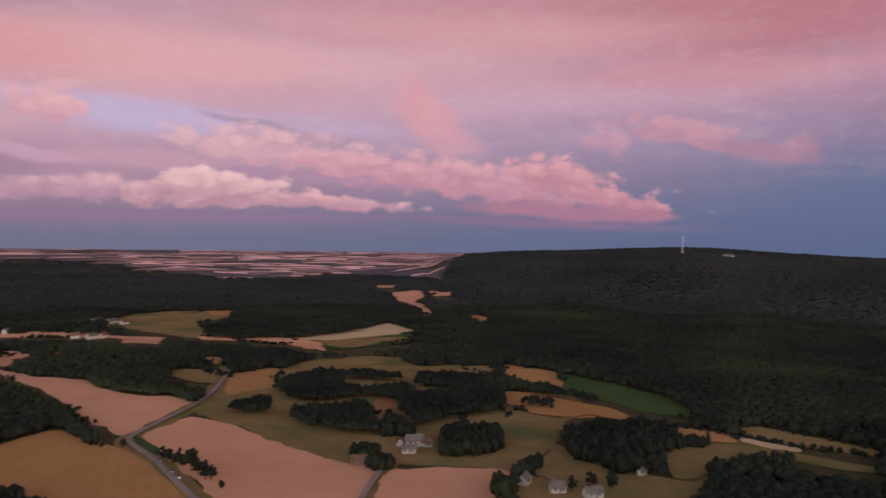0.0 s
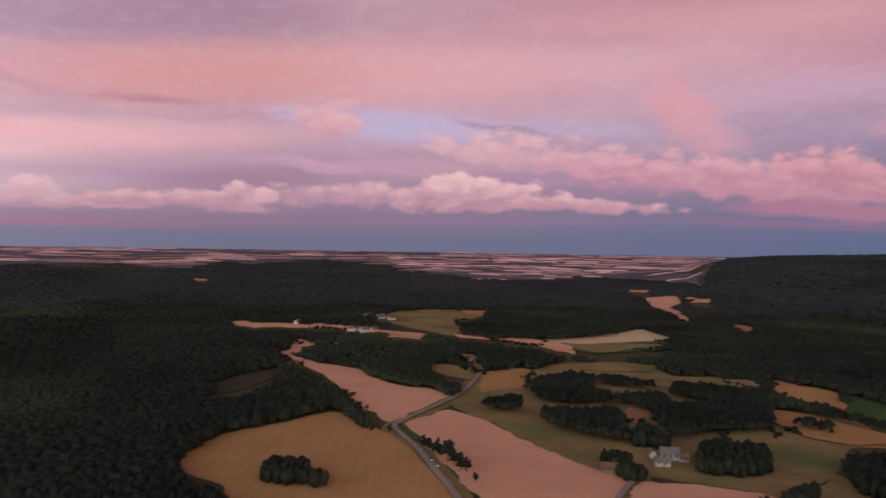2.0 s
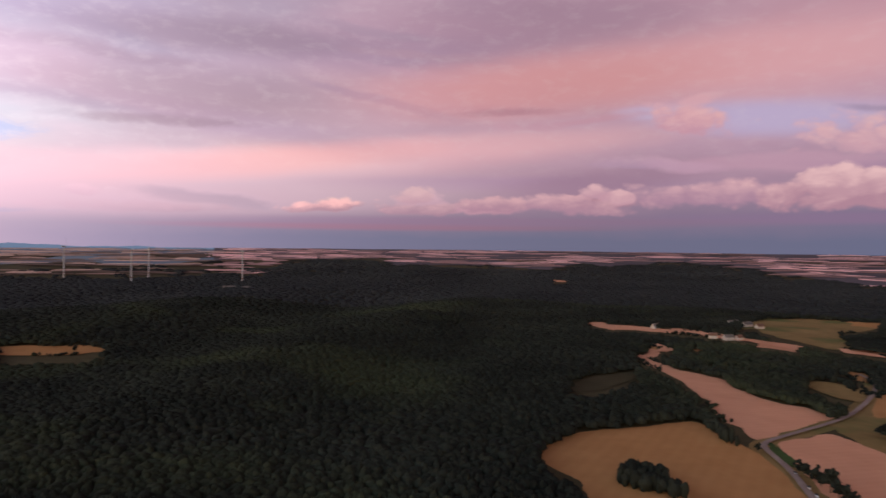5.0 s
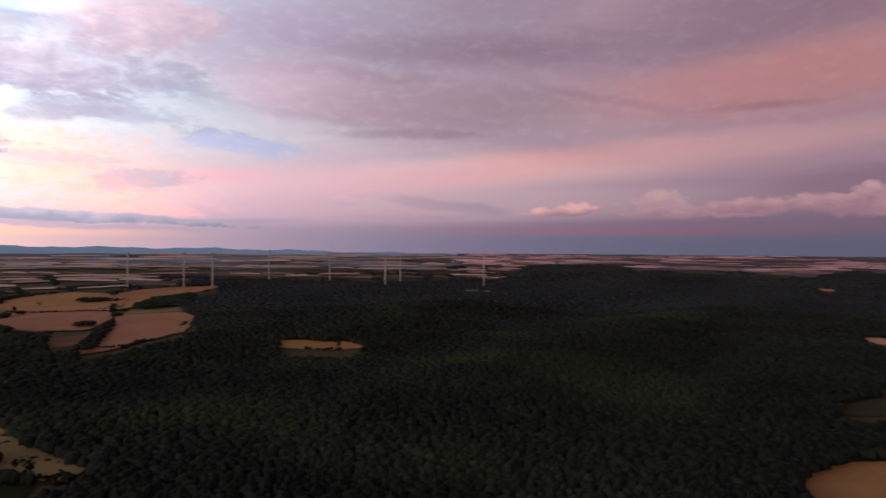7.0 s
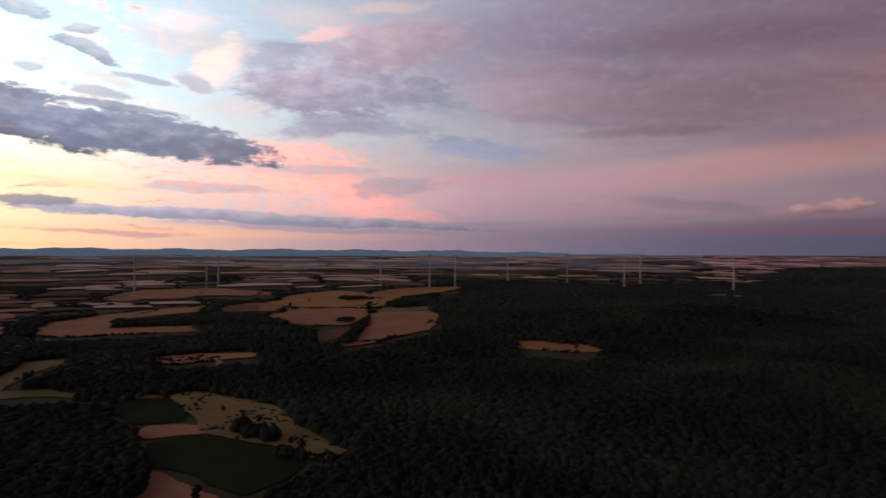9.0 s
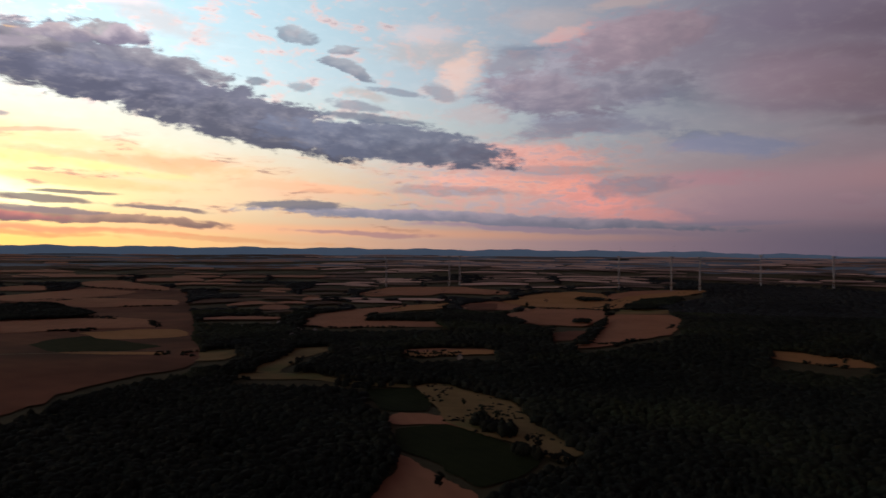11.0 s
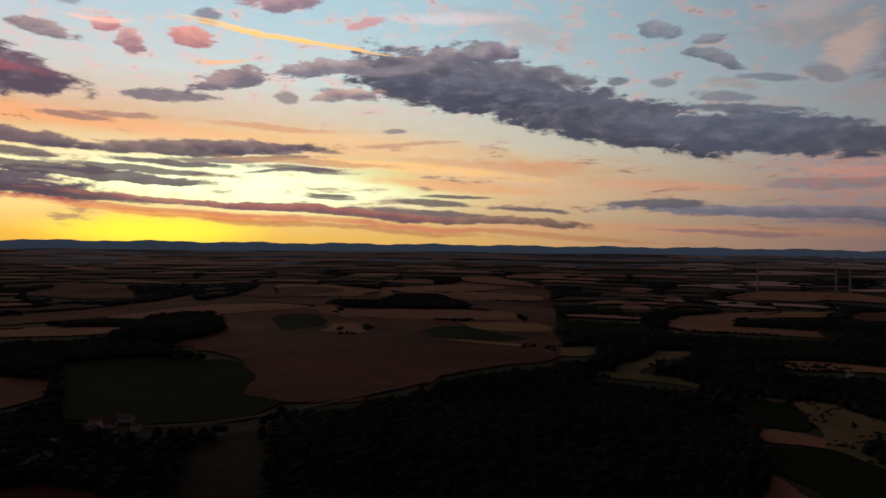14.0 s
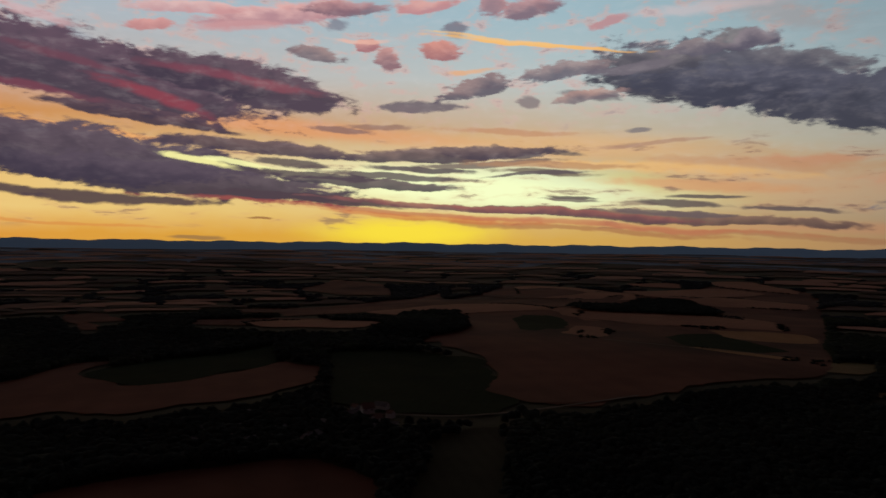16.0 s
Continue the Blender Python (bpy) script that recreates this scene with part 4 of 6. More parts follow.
def field(name, stuff, pts):
    poly = rounded(pts, 2 if np.hypot(*np.mean(pts, axis=0)) < 600 else 1)
    OPEN.append(poly)
    if stuff not in ("bare", "dark_green", "fallow"):
        HEDGED.append(poly)
    lift[0] += 0.01
    bm = bmesh.new()
    face = bm.faces.new([bm.verts.new((x, y, 0)) for x, y in poly])
    face.normal_update()
    if face.normal.z < 0:
        face.normal_flip()
    lo, hi = poly.min(0), poly.max(0)
    step = max(14.0, np.hypot(*poly.mean(0)) / 40)
    for axis in (0, 1):
        for c in np.arange(lo[axis] + step, hi[axis], step):
            co, no = [0, 0, 0], [0, 0, 0]
            co[axis], no[axis] = c, 1
            bmesh.ops.bisect_plane(bm, geom=bm.verts[:] + bm.edges[:] + bm.faces[:], plane_co=co, plane_no=no)
    up = lift[0] * max(1.0, np.hypot(*poly.mean(0)) / 900)
    for v in bm.verts:
        v.co.z = float(height(v.co.x, v.co.y)) + up
    ob = part(name, bm, stuff)
    return tagged(ob, LABELS[stuff], "field", "fields", "structure")


field('wheat_field', 'wheat', [(-277, 329), (-287, 378), (-269, 417), (-251, 465), (-206, 431), (-185, 417), (-139, 363), (-106, 321), (-83, 282), (-159, 232), (-205, 279), (-224, 298), (-253, 305)])
field('stubble_field', 'stubble', [(-441, 676), (-447, 700), (-421, 676), (-365, 638), (-336, 635), (-283, 593), (-191, 554), (-194, 512), (-199, 447), (-204, 448), (-248, 489), (-267, 515), (-310, 564), (-360, 612), (-419, 656)])
field('stubble_field', 'stubble', [(-473, 753), (-479, 791), (-447, 765), (-431, 731), (-442, 731), (-421, 676)])
field('stubble_field', 'stubble', [(-190, 448), (-177, 502), (-147, 486), (-104, 441), (-65, 403), (-31, 386), (-38, 338), (-48, 285), (-75, 282), (-119, 355), (-155, 402)])
field('stubble_field', 'stubble', [(-28, 386), (39, 390), (32, 357), (27, 312), (-32, 305), (-31, 348)])
field('meadow', 'meadow', [(-180, 514), (-182, 566), (-207, 677), (-163, 716), (-138, 803), (-111, 788), (-41, 753), (-9, 759), (62, 698), (54, 609), (40, 440), (1, 390), (-28, 394), (-45, 391), (-60, 399), (-93, 427), (-125, 465)])
field('meadow', 'meadow', [(-134, 799), (-53, 817), (-25, 754), (53, 757), (55, 695), (-23, 706), (-103, 713)])
field('meadow', 'meadow', [(11, 746), (65, 759), (61, 694), (11, 709)])
field('stubble_field', 'wheat', [(62, 759), (72, 765), (118, 713), (108, 634), (83, 658), (59, 692)])
field('dry_meadow', 'wheat', [(-203, 681), (-167, 729), (-143, 623), (-160, 603), (-174, 575)])
field('meadow', 'meadow', [(40, 632), (110, 604), (120, 542), (89, 510), (73, 446), (42, 380), (31, 389), (0, 390), (7, 464)])
field('dry_meadow', 'wheat', [(44, 624), (77, 611), (102, 586), (123, 554), (139, 515), (115, 520), (90, 516), (78, 549), (68, 571)])
field('green_crop', 'green', [(117, 707), (144, 675), (185, 597), (186, 508), (159, 527), (126, 591), (107, 629)])
field('meadow', 'meadow', [(46, 380), (73, 446), (76, 433), (100, 391), (122, 374), (143, 389), (143, 375), (111, 331), (57, 322), (31, 321)])
field('dry_meadow', 'meadow', [(159, 490), (190, 469), (192, 448), (211, 429), (221, 415), (245, 395), (248, 380), (219, 393), (203, 411), (166, 400), (139, 389), (133, 417), (158, 442)])
field('meadow', 'meadow', [(198, 488), (218, 490), (241, 460), (267, 427), (259, 414), (228, 434), (199, 455)])
field('green_verge', 'green', [(-194, 444), (-191, 447), (-164, 417), (-160, 403), (-170, 412)])
field('meadow', 'meadow', [(-479, 987), (-532, 1190), (-499, 1288), (-422, 1315), (-369, 1250), (-377, 1092), (-311, 972), (-311, 923), (-366, 944), (-474, 1041)])
field('dry_meadow', 'wheat', [(-442, 1311), (-381, 1319), (-364, 1231), (-409, 1242)])
field('dry_meadow', 'wheat', [(-244, 1063), (-228, 1114), (-197, 1067), (-225, 1019)])
field('stubble_field', 'pale', [(-206, 967), (-142, 1020), (-85, 1125), (-32, 1004), (-146, 939), (-184, 938)])
field('meadow', 'meadow', [(-183, 933), (-27, 972), (-40, 922), (-138, 886)])
field('stubble_field', 'stubble', [(-275, 920), (-231, 974), (-159, 927), (-142, 867), (-162, 862), (-214, 903)])
field('stubble_field', 'stubble', [(-678, 901), (-604, 935), (-479, 930), (-442, 888), (-511, 888), (-609, 871)])
field('stubble_field', 'stubble', [(-395, 884), (-347, 886), (-338, 853), (-387, 851)])
field('meadow', 'green', [(-259, 670), (-219, 685), (-209, 645), (-217, 630)])
field('stubble_field', 'stubble', [(-136, 1785), (-65, 1806), (-35, 1696), (-62, 1541), (-11, 1309), (-25, 1269), (-108, 1594)])
field('stubble_field', 'stubble', [(-193, 2004), (-126, 2015), (-120, 1921), (-186, 1931)])
field('stubble_field', 'stubble', [(-36, 1760), (31, 1635), (24, 1566), (-20, 1621)])
field('meadow', 'wheat', [(40, 1297), (87, 1239), (64, 1175)])
field('dry_meadow', 'wheat', [(-476, 757), (-481, 799), (-455, 779), (-436, 715)])
field('dry_meadow', 'wheat', [(-442, 785), (-418, 788), (-409, 756)])
field('bare_clearing', 'russet', [(-54, 531), (-52, 605), (-38, 590), (-33, 545), (-48, 515)])
field('bare_clearing', 'fallow', [(-373, 475), (-406, 559), (-391, 605), (-369, 582), (-357, 500)])
field('stubble_field', 'stubble', [(-1444, 1749), (-1397, 1784), (-1361, 1725), (-1384, 1688)])
field('stubble_field', 'stubble', [(-685, 918), (-669, 942), (-601, 897), (-596, 860)])
field('wheat_field', 'wheat', [(-929, 160), (-929, 187), (-913, 253), (-873, 264), (-866, 226), (-886, 155)])
field('stubble_field', 'russet', [(-1208, -215), (-1592, -208), (-1753, -193), (-1816, -72), (-1733, -53), (-1355, -54), (-1184, -82), (-1143, -137), (-1186, -205)])
field('stubble_field', 'wheat', [(-1715, -274), (-1840, -228), (-1901, -153), (-1840, -66), (-1514, -59), (-1509, -150), (-1555, -248)])
field('stubble_field', 'russet', [(-1515, -360), (-1626, -315), (-1577, -239), (-1425, -231), (-1386, -315)])
field('stubble_field', 'russet', [(-934, -60), (-1359, -41), (-1394, 73), (-1128, 59), (-1008, 8), (-905, -35)])
field('stubble_field', 'russet', [(-1842, -64), (-1945, 15), (-2016, 178), (-1922, 166), (-1870, 50), (-1779, -20), (-1612, -33), (-1493, -52)])
field('meadow', 'meadow', [(-1493, -30), (-1528, 77), (-1411, 71), (-1370, -34)])
field('stubble_field', 'russet', [(-1015, -506), (-1211, -566), (-1386, -525), (-1531, -399), (-1463, -381), (-1331, -432), (-1250, -473), (-1110, -434), (-1145, -298), (-1081, -281), (-1010, -439)])
field('stubble_field', 'russet', [(-1722, -694), (-1965, -696), (-2025, -552), (-1923, -333), (-1772, -307), (-1808, -513), (-1594, -595)])
field('bare_field', 'bare', [(-1052, -115), (-1090, -59), (-965, -67), (-932, -102)])
field('stubble_field', 'russet', [(-784, -263), (-825, -233), (-834, -161), (-804, -164), (-763, -233)])
field('meadow', 'meadow', [(-604, -346), (-682, -363), (-764, -391), (-802, -358), (-747, -338), (-694, -342), (-605, -322)])
field('dry_meadow', 'meadow', [(-574, -371), (-610, -324), (-622, -290), (-603, -250), (-607, -189), (-594, -189), (-588, -236), (-596, -278), (-574, -329)])
field('green_crop', 'dark_green', [(-573, -224), (-600, -187), (-555, -154), (-512, -148), (-503, -181)])
field('dry_meadow', 'meadow', [(-607, -189), (-626, -162), (-604, -143), (-570, -92), (-505, -73), (-447, -37), (-416, -37), (-409, -44), (-418, -52), (-449, -67), (-462, -89), (-499, -118), (-505, -131), (-563, -159)])
field('fallow_field', 'fallow', [(-595, -155), (-577, -120), (-555, -95), (-504, -84), (-507, -105), (-530, -134)])
field('fallow_field', 'fallow', [(-475, -77), (-465, -63), (-435, -46), (-423, -49), (-447, -68)])
field('stubble_field', 'russet', [(-475, -170), (-503, -168), (-500, -129), (-471, -91), (-453, -82), (-448, -96), (-477, -123), (-462, -157)])
field('green_crop', 'dark_green', [(-451, -154), (-477, -123), (-443, -81), (-404, -48), (-372, -56), (-346, -74), (-387, -109), (-402, -134)])
field('stubble_field', 'russet', [(-291, -115), (-319, -120), (-366, -122), (-393, -134), (-388, -123), (-356, -94), (-338, -72), (-312, -62)])
field('ploughed_field', 'bare', [(-373, -729), (-608, -1089), (-711, -1288), (-1078, -1686), (-1164, -1567), (-1127, -1239), (-1610, -1435), (-1683, -1175), (-967, -652), (-611, -411), (-474, -440), (-348, -423), (-303, -441), (-294, -492), (-340, -543), (-374, -628)])
field('ploughed_field', 'bare', [(-318, -421), (-542, -718), (-569, -669), (-684, -506), (-644, -428), (-602, -427), (-544, -444), (-496, -445), (-410, -424), (-342, -412)])
field('ploughed_field', 'bare', [(-477, -751), (-579, -765), (-627, -592), (-473, -442), (-354, -420), (-315, -429), (-305, -480), (-349, -556), (-382, -636), (-403, -734)])
field('dry_meadow', 'wheat', [(-814, -745), (-860, -723), (-888, -631), (-829, -576), (-776, -635), (-793, -719)])
field('ploughed_field', 'russet', [(-799, -1009), (-880, -944), (-1001, -883), (-1003, -772), (-915, -677), (-839, -754), (-774, -796), (-707, -894)])
field('stubble_field', 'russet', [(-654, -827), (-663, -779), (-572, -689), (-555, -701)])
field('meadow', 'dark_green', [(-749, -730), (-794, -681), (-768, -568), (-710, -525), (-650, -628)])
field('stubble_field', 'russet', [(-1182, -1184), (-1332, -1144), (-1342, -954), (-1254, -891), (-1136, -1003), (-1151, -1103)])
field('stubble_field', 'russet', [(-1728, -1553), (-1844, -1509), (-1683, -1221), (-1605, -1164), (-1577, -1393)])
field('stubble_field', 'russet', [(-1067, -1349), (-1181, -1299), (-1059, -1156), (-975, -1214)])
field('stubble_field', 'russet', [(-1400, -1567), (-1556, -1533), (-1463, -1403), (-1377, -1504)])
field('meadow', 'meadow', [(-676, -475), (-736, -442), (-658, -405), (-630, -429)])
field('green_crop', 'dark_green', [(-244, -746), (-332, -689), (-366, -610), (-331, -527), (-306, -509), (-305, -454), (-258, -419), (-193, -451), (-166, -506)])
field('ploughed_field', 'bare', [(-351, -736), (-443, -848), (-618, -1076), (-704, -1026), (-618, -921), (-635, -830), (-664, -779), (-626, -735), (-546, -721), (-477, -751), (-405, -738)])
field('green_crop', 'dark_green', [(-562, -856), (-702, -980), (-669, -874), (-595, -796)])
field('stubble_field', 'bare', [(-325, -1241), (-432, -1230), (-563, -1241), (-613, -1287), (-861, -1435), (-842, -1312), (-668, -1218), (-559, -1204), (-473, -1182), (-295, -1125)])
field('stubble_field', 'bare', [(-502, -1773), (-671, -1968), (-765, -1844), (-663, -1518), (-543, -1549)])
field('stubble_field', 'bare', [(-985, -1502), (-1111, -1621), (-1108, -1388), (-1112, -1252), (-1053, -1185), (-804, -1075), (-762, -1112), (-927, -1226)])
field('stubble_field', 'bare', [(-782, -1046), (-986, -932), (-826, -780), (-727, -854), (-724, -927)])
field('fallow_field', 'fallow', [(-189, -376), (-227, -394), (-248, -386), (-187, -294), (-167, -259), (-133, -293)])
field('stubble_field', 'bare', [(-160, -1120), (-353, -1071), (-316, -976), (-150, -1050)])
field('stubble_field', 'bare', [(-264, -1311), (-445, -1307), (-666, -1408), (-795, -1532), (-626, -1207), (-475, -1191), (-252, -1224)])
field('stubble_field', 'bare', [(-487, -1713), (-696, -2048), (-755, -1868), (-714, -1642), (-611, -1531)])
field('stubble_field', 'bare', [(18, -1277), (-38, -1283), (-74, -1148), (-15, -1159), (-32, -1064), (-5, -1071)])
field('ploughed_field', 'bare', [(67, -667), (20, -734), (-1, -777), (-40, -773), (-1, -705), (-35, -624), (-84, -628), (-186, -703), (-209, -654), (-183, -584), (-108, -536), (-27, -523), (11, -555), (55, -544)])
field('green_crop', 'dark_green', [(-4, -704), (-96, -773), (-207, -820), (-186, -703), (-121, -665), (-84, -628), (-43, -622)])
field('ploughed_field', 'bare', [(19, -379), (-26, -385), (-70, -382), (-97, -382), (-118, -374), (-134, -331), (-119, -270), (17, -324)])

field('meadow', 'meadow', [(-260, 672), (-248, 692), (-216, 690), (-196, 621), (-220, 627)])
field('stubble_field', 'stubble', [(-486, 783), (-471, 799), (-428, 746), (-440, 718)])
field('stubble_field', 'wheat', [(-268, 773), (-238, 774), (-215, 718), (-238, 726)])
field('meadow', 'green', [(-156, 883), (-106, 937), (-50, 1006), (-28, 964), (-66, 900), (-118, 864)])
field('meadow', 'meadow', [(-131, 780), (-92, 816), (-40, 810), (-50, 767), (-108, 747)])
field('stubble_field', 'russet', [(-1091, -1646), (-1179, -1528), (-1134, -1271), (-999, -1197), (-863, -1301)])
field('stubble_field', 'russet', [(-778, -1075), (-947, -966), (-994, -767), (-916, -690), (-780, -795), (-716, -951)])
field('stubble_field', 'wheat', [(-808, -735), (-905, -645), (-843, -581), (-765, -647)])
field('green_crop', 'dark_green', [(-659, -993), (-700, -942), (-631, -828), (-547, -783), (-535, -807)])
field('stubble_field', 'russet', [(-561, -754), (-656, -838), (-673, -785), (-582, -693)])
field('green_crop', 'dark_green', [(-712, -705), (-793, -701), (-731, -538), (-672, -534), (-627, -604)])
field('dry_strip', 'wheat', [(-623, -600), (-660, -550), (-674, -492), (-657, -479), (-634, -536)])
field('stubble_field', 'bare', [(-550, -667), (-610, -596), (-665, -443), (-617, -425), (-516, -504), (-480, -582)])
field('stubble_field', 'russet', [(-1679, -670), (-1947, -646), (-1955, -516), (-1663, -480)])
field('stubble_field', 'russet', [(-212, -1047), (-327, -1054), (-410, -963), (-345, -900), (-231, -974)])
field('stubble_field', 'russet', [(-451, -1179), (-619, -1216), (-769, -1174), (-792, -1022), (-636, -1058), (-485, -1071)])
field('stubble_field', 'russet', [(-1163, -1361), (-1554, -1372), (-1539, -1203), (-1141, -1140)])
field('stubble_field', 'bare', [(-828, -1456), (-1089, -1500), (-1070, -1315), (-843, -1286)])
field('stubble_field', 'stubble', [(-549, 939), (-500, 939), (-423, 913), (-352, 910), (-341, 870), (-384, 876), (-466, 889), (-529, 904)])
field('stubble_field', 'stubble', [(-324, 937), (-275, 960), (-212, 961), (-163, 911), (-136, 842), (-174, 888), (-247, 914), (-304, 901)])
field('meadow', 'meadow', [(-146, 894), (-132, 946), (-85, 963), (-34, 962), (-46, 904), (-81, 916), (-115, 873)])
field('meadow', 'meadow', [(-38, 741), (3, 758), (63, 759), (58, 704), (-8, 713)])
field('dry_meadow', 'wheat', [(33, 624), (70, 614), (94, 588), (130, 548), (139, 517), (131, 504), (109, 527), (95, 516), (69, 527), (52, 566)])
field('dry_meadow', 'wheat', [(160, 490), (178, 478), (190, 465), (186, 443), (166, 448), (154, 460)])
field('dry_strip', 'pale', [(193, 458), (204, 445), (219, 431), (214, 422), (199, 432), (189, 447)])
field('meadow', 'meadow', [(132, 431), (172, 446), (197, 435), (211, 419), (183, 410), (156, 403), (135, 371), (122, 372)])
field('stubble_field', 'russet', [(-1974, -662), (-2039, -484), (-1933, -354), (-1742, -343), (-1783, -483), (-1785, -599)])
field('stubble_field', 'wheat', [(-1613, -295), (-1745, -235), (-1764, -136), (-1682, -56), (-1837, 21), (-2001, 177), (-1936, 180), (-1713, 46), (-1453, -48), (-1514, -204)])
field('stubble_field', 'russet', [(-1252, -229), (-1484, -200), (-1428, -58), (-1322, -46), (-1143, -72), (-1158, -156)])
field('stubble_field', 'russet', [(-865, -67), (-1098, -61), (-1362, -44), (-1381, 76), (-1031, 56), (-962, -3), (-887, -36)])
field('stubble_field', 'wheat', [(-1401, -470), (-1476, -438), (-1526, -391), (-1398, -378), (-1302, -437)])
field('stubble_field', 'bare', [(-1507, -358), (-1571, -293), (-1403, -265), (-1367, -315)])
field('stubble_field', 'wheat', [(-775, -260), (-780, -231), (-817, -194), (-824, -155), (-791, -154), (-765, -207), (-743, -225)])
field('scrub_land', 'meadow', [(-604, -187), (-622, -172), (-598, -142), (-562, -91), (-512, -72), (-462, -58), (-426, -26), (-400, -39), (-430, -61), (-449, -91), (-479, -126), (-529, -146)])


def road(name, wide, pts, stuff):
    p = np.array(pts, float)
    for _ in range(3):
        p = np.concatenate([p[:1], np.stack([0.75 * p[:-1] + 0.25 * p[1:], 0.25 * p[:-1] + 0.75 * p[1:]], 1).reshape(-1, 2), p[-1:]])
    d = np.gradient(p, axis=0)
    d /= np.linalg.norm(d, axis=1)[:, None] + 1e-9
    side = np.stack([-d[:, 1], d[:, 0]], 1) * wide / 2
    rows = [p + side * k for k in (1, 0.4, -0.4, -1)]
    v = np.concatenate([np.c_[q, height(q[:, 0], q[:, 1]) + z] for q, z in zip(rows, (1.35, 1.5, 1.5, 1.35))])
    n = len(p)
    if stuff == "asphalt":
        grass_verges(p, side)
    f = [(k * n + i, (k + 1) * n + i, (k + 1) * n + i + 1, k * n + i + 1) for k in range(3) for i in range(n - 1)]
    ob = mesh_from(name, v, f, stuff)
    OPEN.append(np.concatenate([p + side * 1.8, (p - side * 1.8)[::-1]]))
    return tagged(ob, "narrow winding grey country road between fields" if stuff == "asphalt" else "pale gravel track along a field edge", "road", kind="structure")


def grass_verges(p, side):
    n = len(p)
    # the grass verge on both sides, under the edges of the fields
    banks = [p + side * k for k in (4.4, 1.5, -1.5, -4.4)]
    w = np.concatenate([np.c_[q, height(q[:, 0], q[:, 1]) + z] for q, z in zip(banks, (0.1, 0.3, 0.3, 0.1))])
    verge = mesh_from("grass_verge", w, [(k * n + i, (k + 1) * n + i, (k + 1) * n + i + 1, k * n + i + 1) for k in range(3) for i in range(n - 1)], "meadow")
    tagged(verge, "dry grass verge along a country road", "verge", kind="structure")



road('road', 3.8, [(-94, 297), (-112, 329), (-136, 362), (-159, 396), (-183, 423), (-194, 438), (-191, 474), (-185, 537), (-188, 588), (-206, 690), (-224, 739), (-244, 764)], 'asphalt')
road('farm_lane', 3.0, [(-38, 304), (-37, 338), (-34, 366), (-31, 384), (-29, 402)], 'asphalt')
road('driveway', 2.2, [(45, 378), (51, 377), (57, 373), (60, 364)], 'asphalt')
road('farm_track', 3.5, [(-181, -453), (-199, -443), (-232, -422), (-282, -419), (-339, -423), (-396, -427)], 'track')
road('country_road', 4.5, [(-572, -676), (-614, -605), (-647, -557), (-689, -510)], 'track')

# ---- woods ----
def crown_template(seed, subdiv, floor=-2.0):
    """A lumpy crown; what lies under its floor, hidden in the wood, is left open."""
    rng = np.random.default_rng(seed)
    bm = bmesh.new()
    bmesh.ops.create_icosphere(bm, subdivisions=subdiv, radius=1.0)
    bmesh.ops.delete(bm, geom=[p for p in bm.faces if p.calc_center_median().z < floor], context="FACES")
    bmesh.ops.delete(bm, geom=[q for q in bm.verts if not q.link_faces], context="VERTS")
    bm.verts.index_update()
    v = np.array([q.co[:] for q in bm.verts])
    f = np.array([[q.index for q in p.verts] for p in bm.faces])
    bm.free()
    bumps = rng.normal(size=(7, 3))
    bumps /= np.linalg.norm(bumps, axis=1)[:, None]
    k = 0.72 + 0.34 * np.max(np.clip(v @ bumps.T, 0, 1) ** 3, axis=1) + rng.uniform(-0.17, 0.17, len(v))
    return v * k[:, None], f


FINE = [crown_template(s, 2) for s in range(6)]
WOODY = [crown_template(s, 2, 0.05) for s in range(8)]
PLAIN = [crown_template(s, 1, -0.15) for s in range(8)]


def crowns(name, x, y, size, templates, label, seed=1, top=9.0, material="leaf"):
    """Many tree crowns, standing close, as one mesh."""
    rng = np.random.default_rng(seed)
    V, F, at = [], [], 0
    pick = rng.integers(0, len(templates), len(x))
    for k, (tv, tf) in enumerate(templates):
        m = pick == k
        n = m.sum()
        if not n:
            continue
        s = size[m] * rng.uniform(0.65, 1.35, n)
        tall = 0.5 * top * rng.uniform(0.7, 1.2, n)
        a = rng.uniform(0, 2 * np.pi, n)
        ca, sa = np.cos(a), np.sin(a)
        base = height(x[m], y[m]) + top * 0.5 + rng.uniform(-0.09, 0.09, n) * top
        vx = (tv[None, :, 0] * ca[:, None] - tv[None, :, 1] * sa[:, None]) * s[:, None] + x[m][:, None]
        vy = (tv[None, :, 0] * sa[:, None] + tv[None, :, 1] * ca[:, None]) * s[:, None] + y[m][:, None]
        vz = tv[None, :, 2] * tall[:, None] + base[:, None]
        V.append(np.stack([vx, vy, vz], -1).reshape(-1, 3))
        F.append((tf[None] + (np.arange(n) * len(tv))[:, None, None] + at).reshape(-1, 3))
        at += n * len(tv)
    ob = mesh_from(name, np.concatenate(V), np.concatenate(F), material)
    return tagged(ob, label, "trees", kind="stuff")


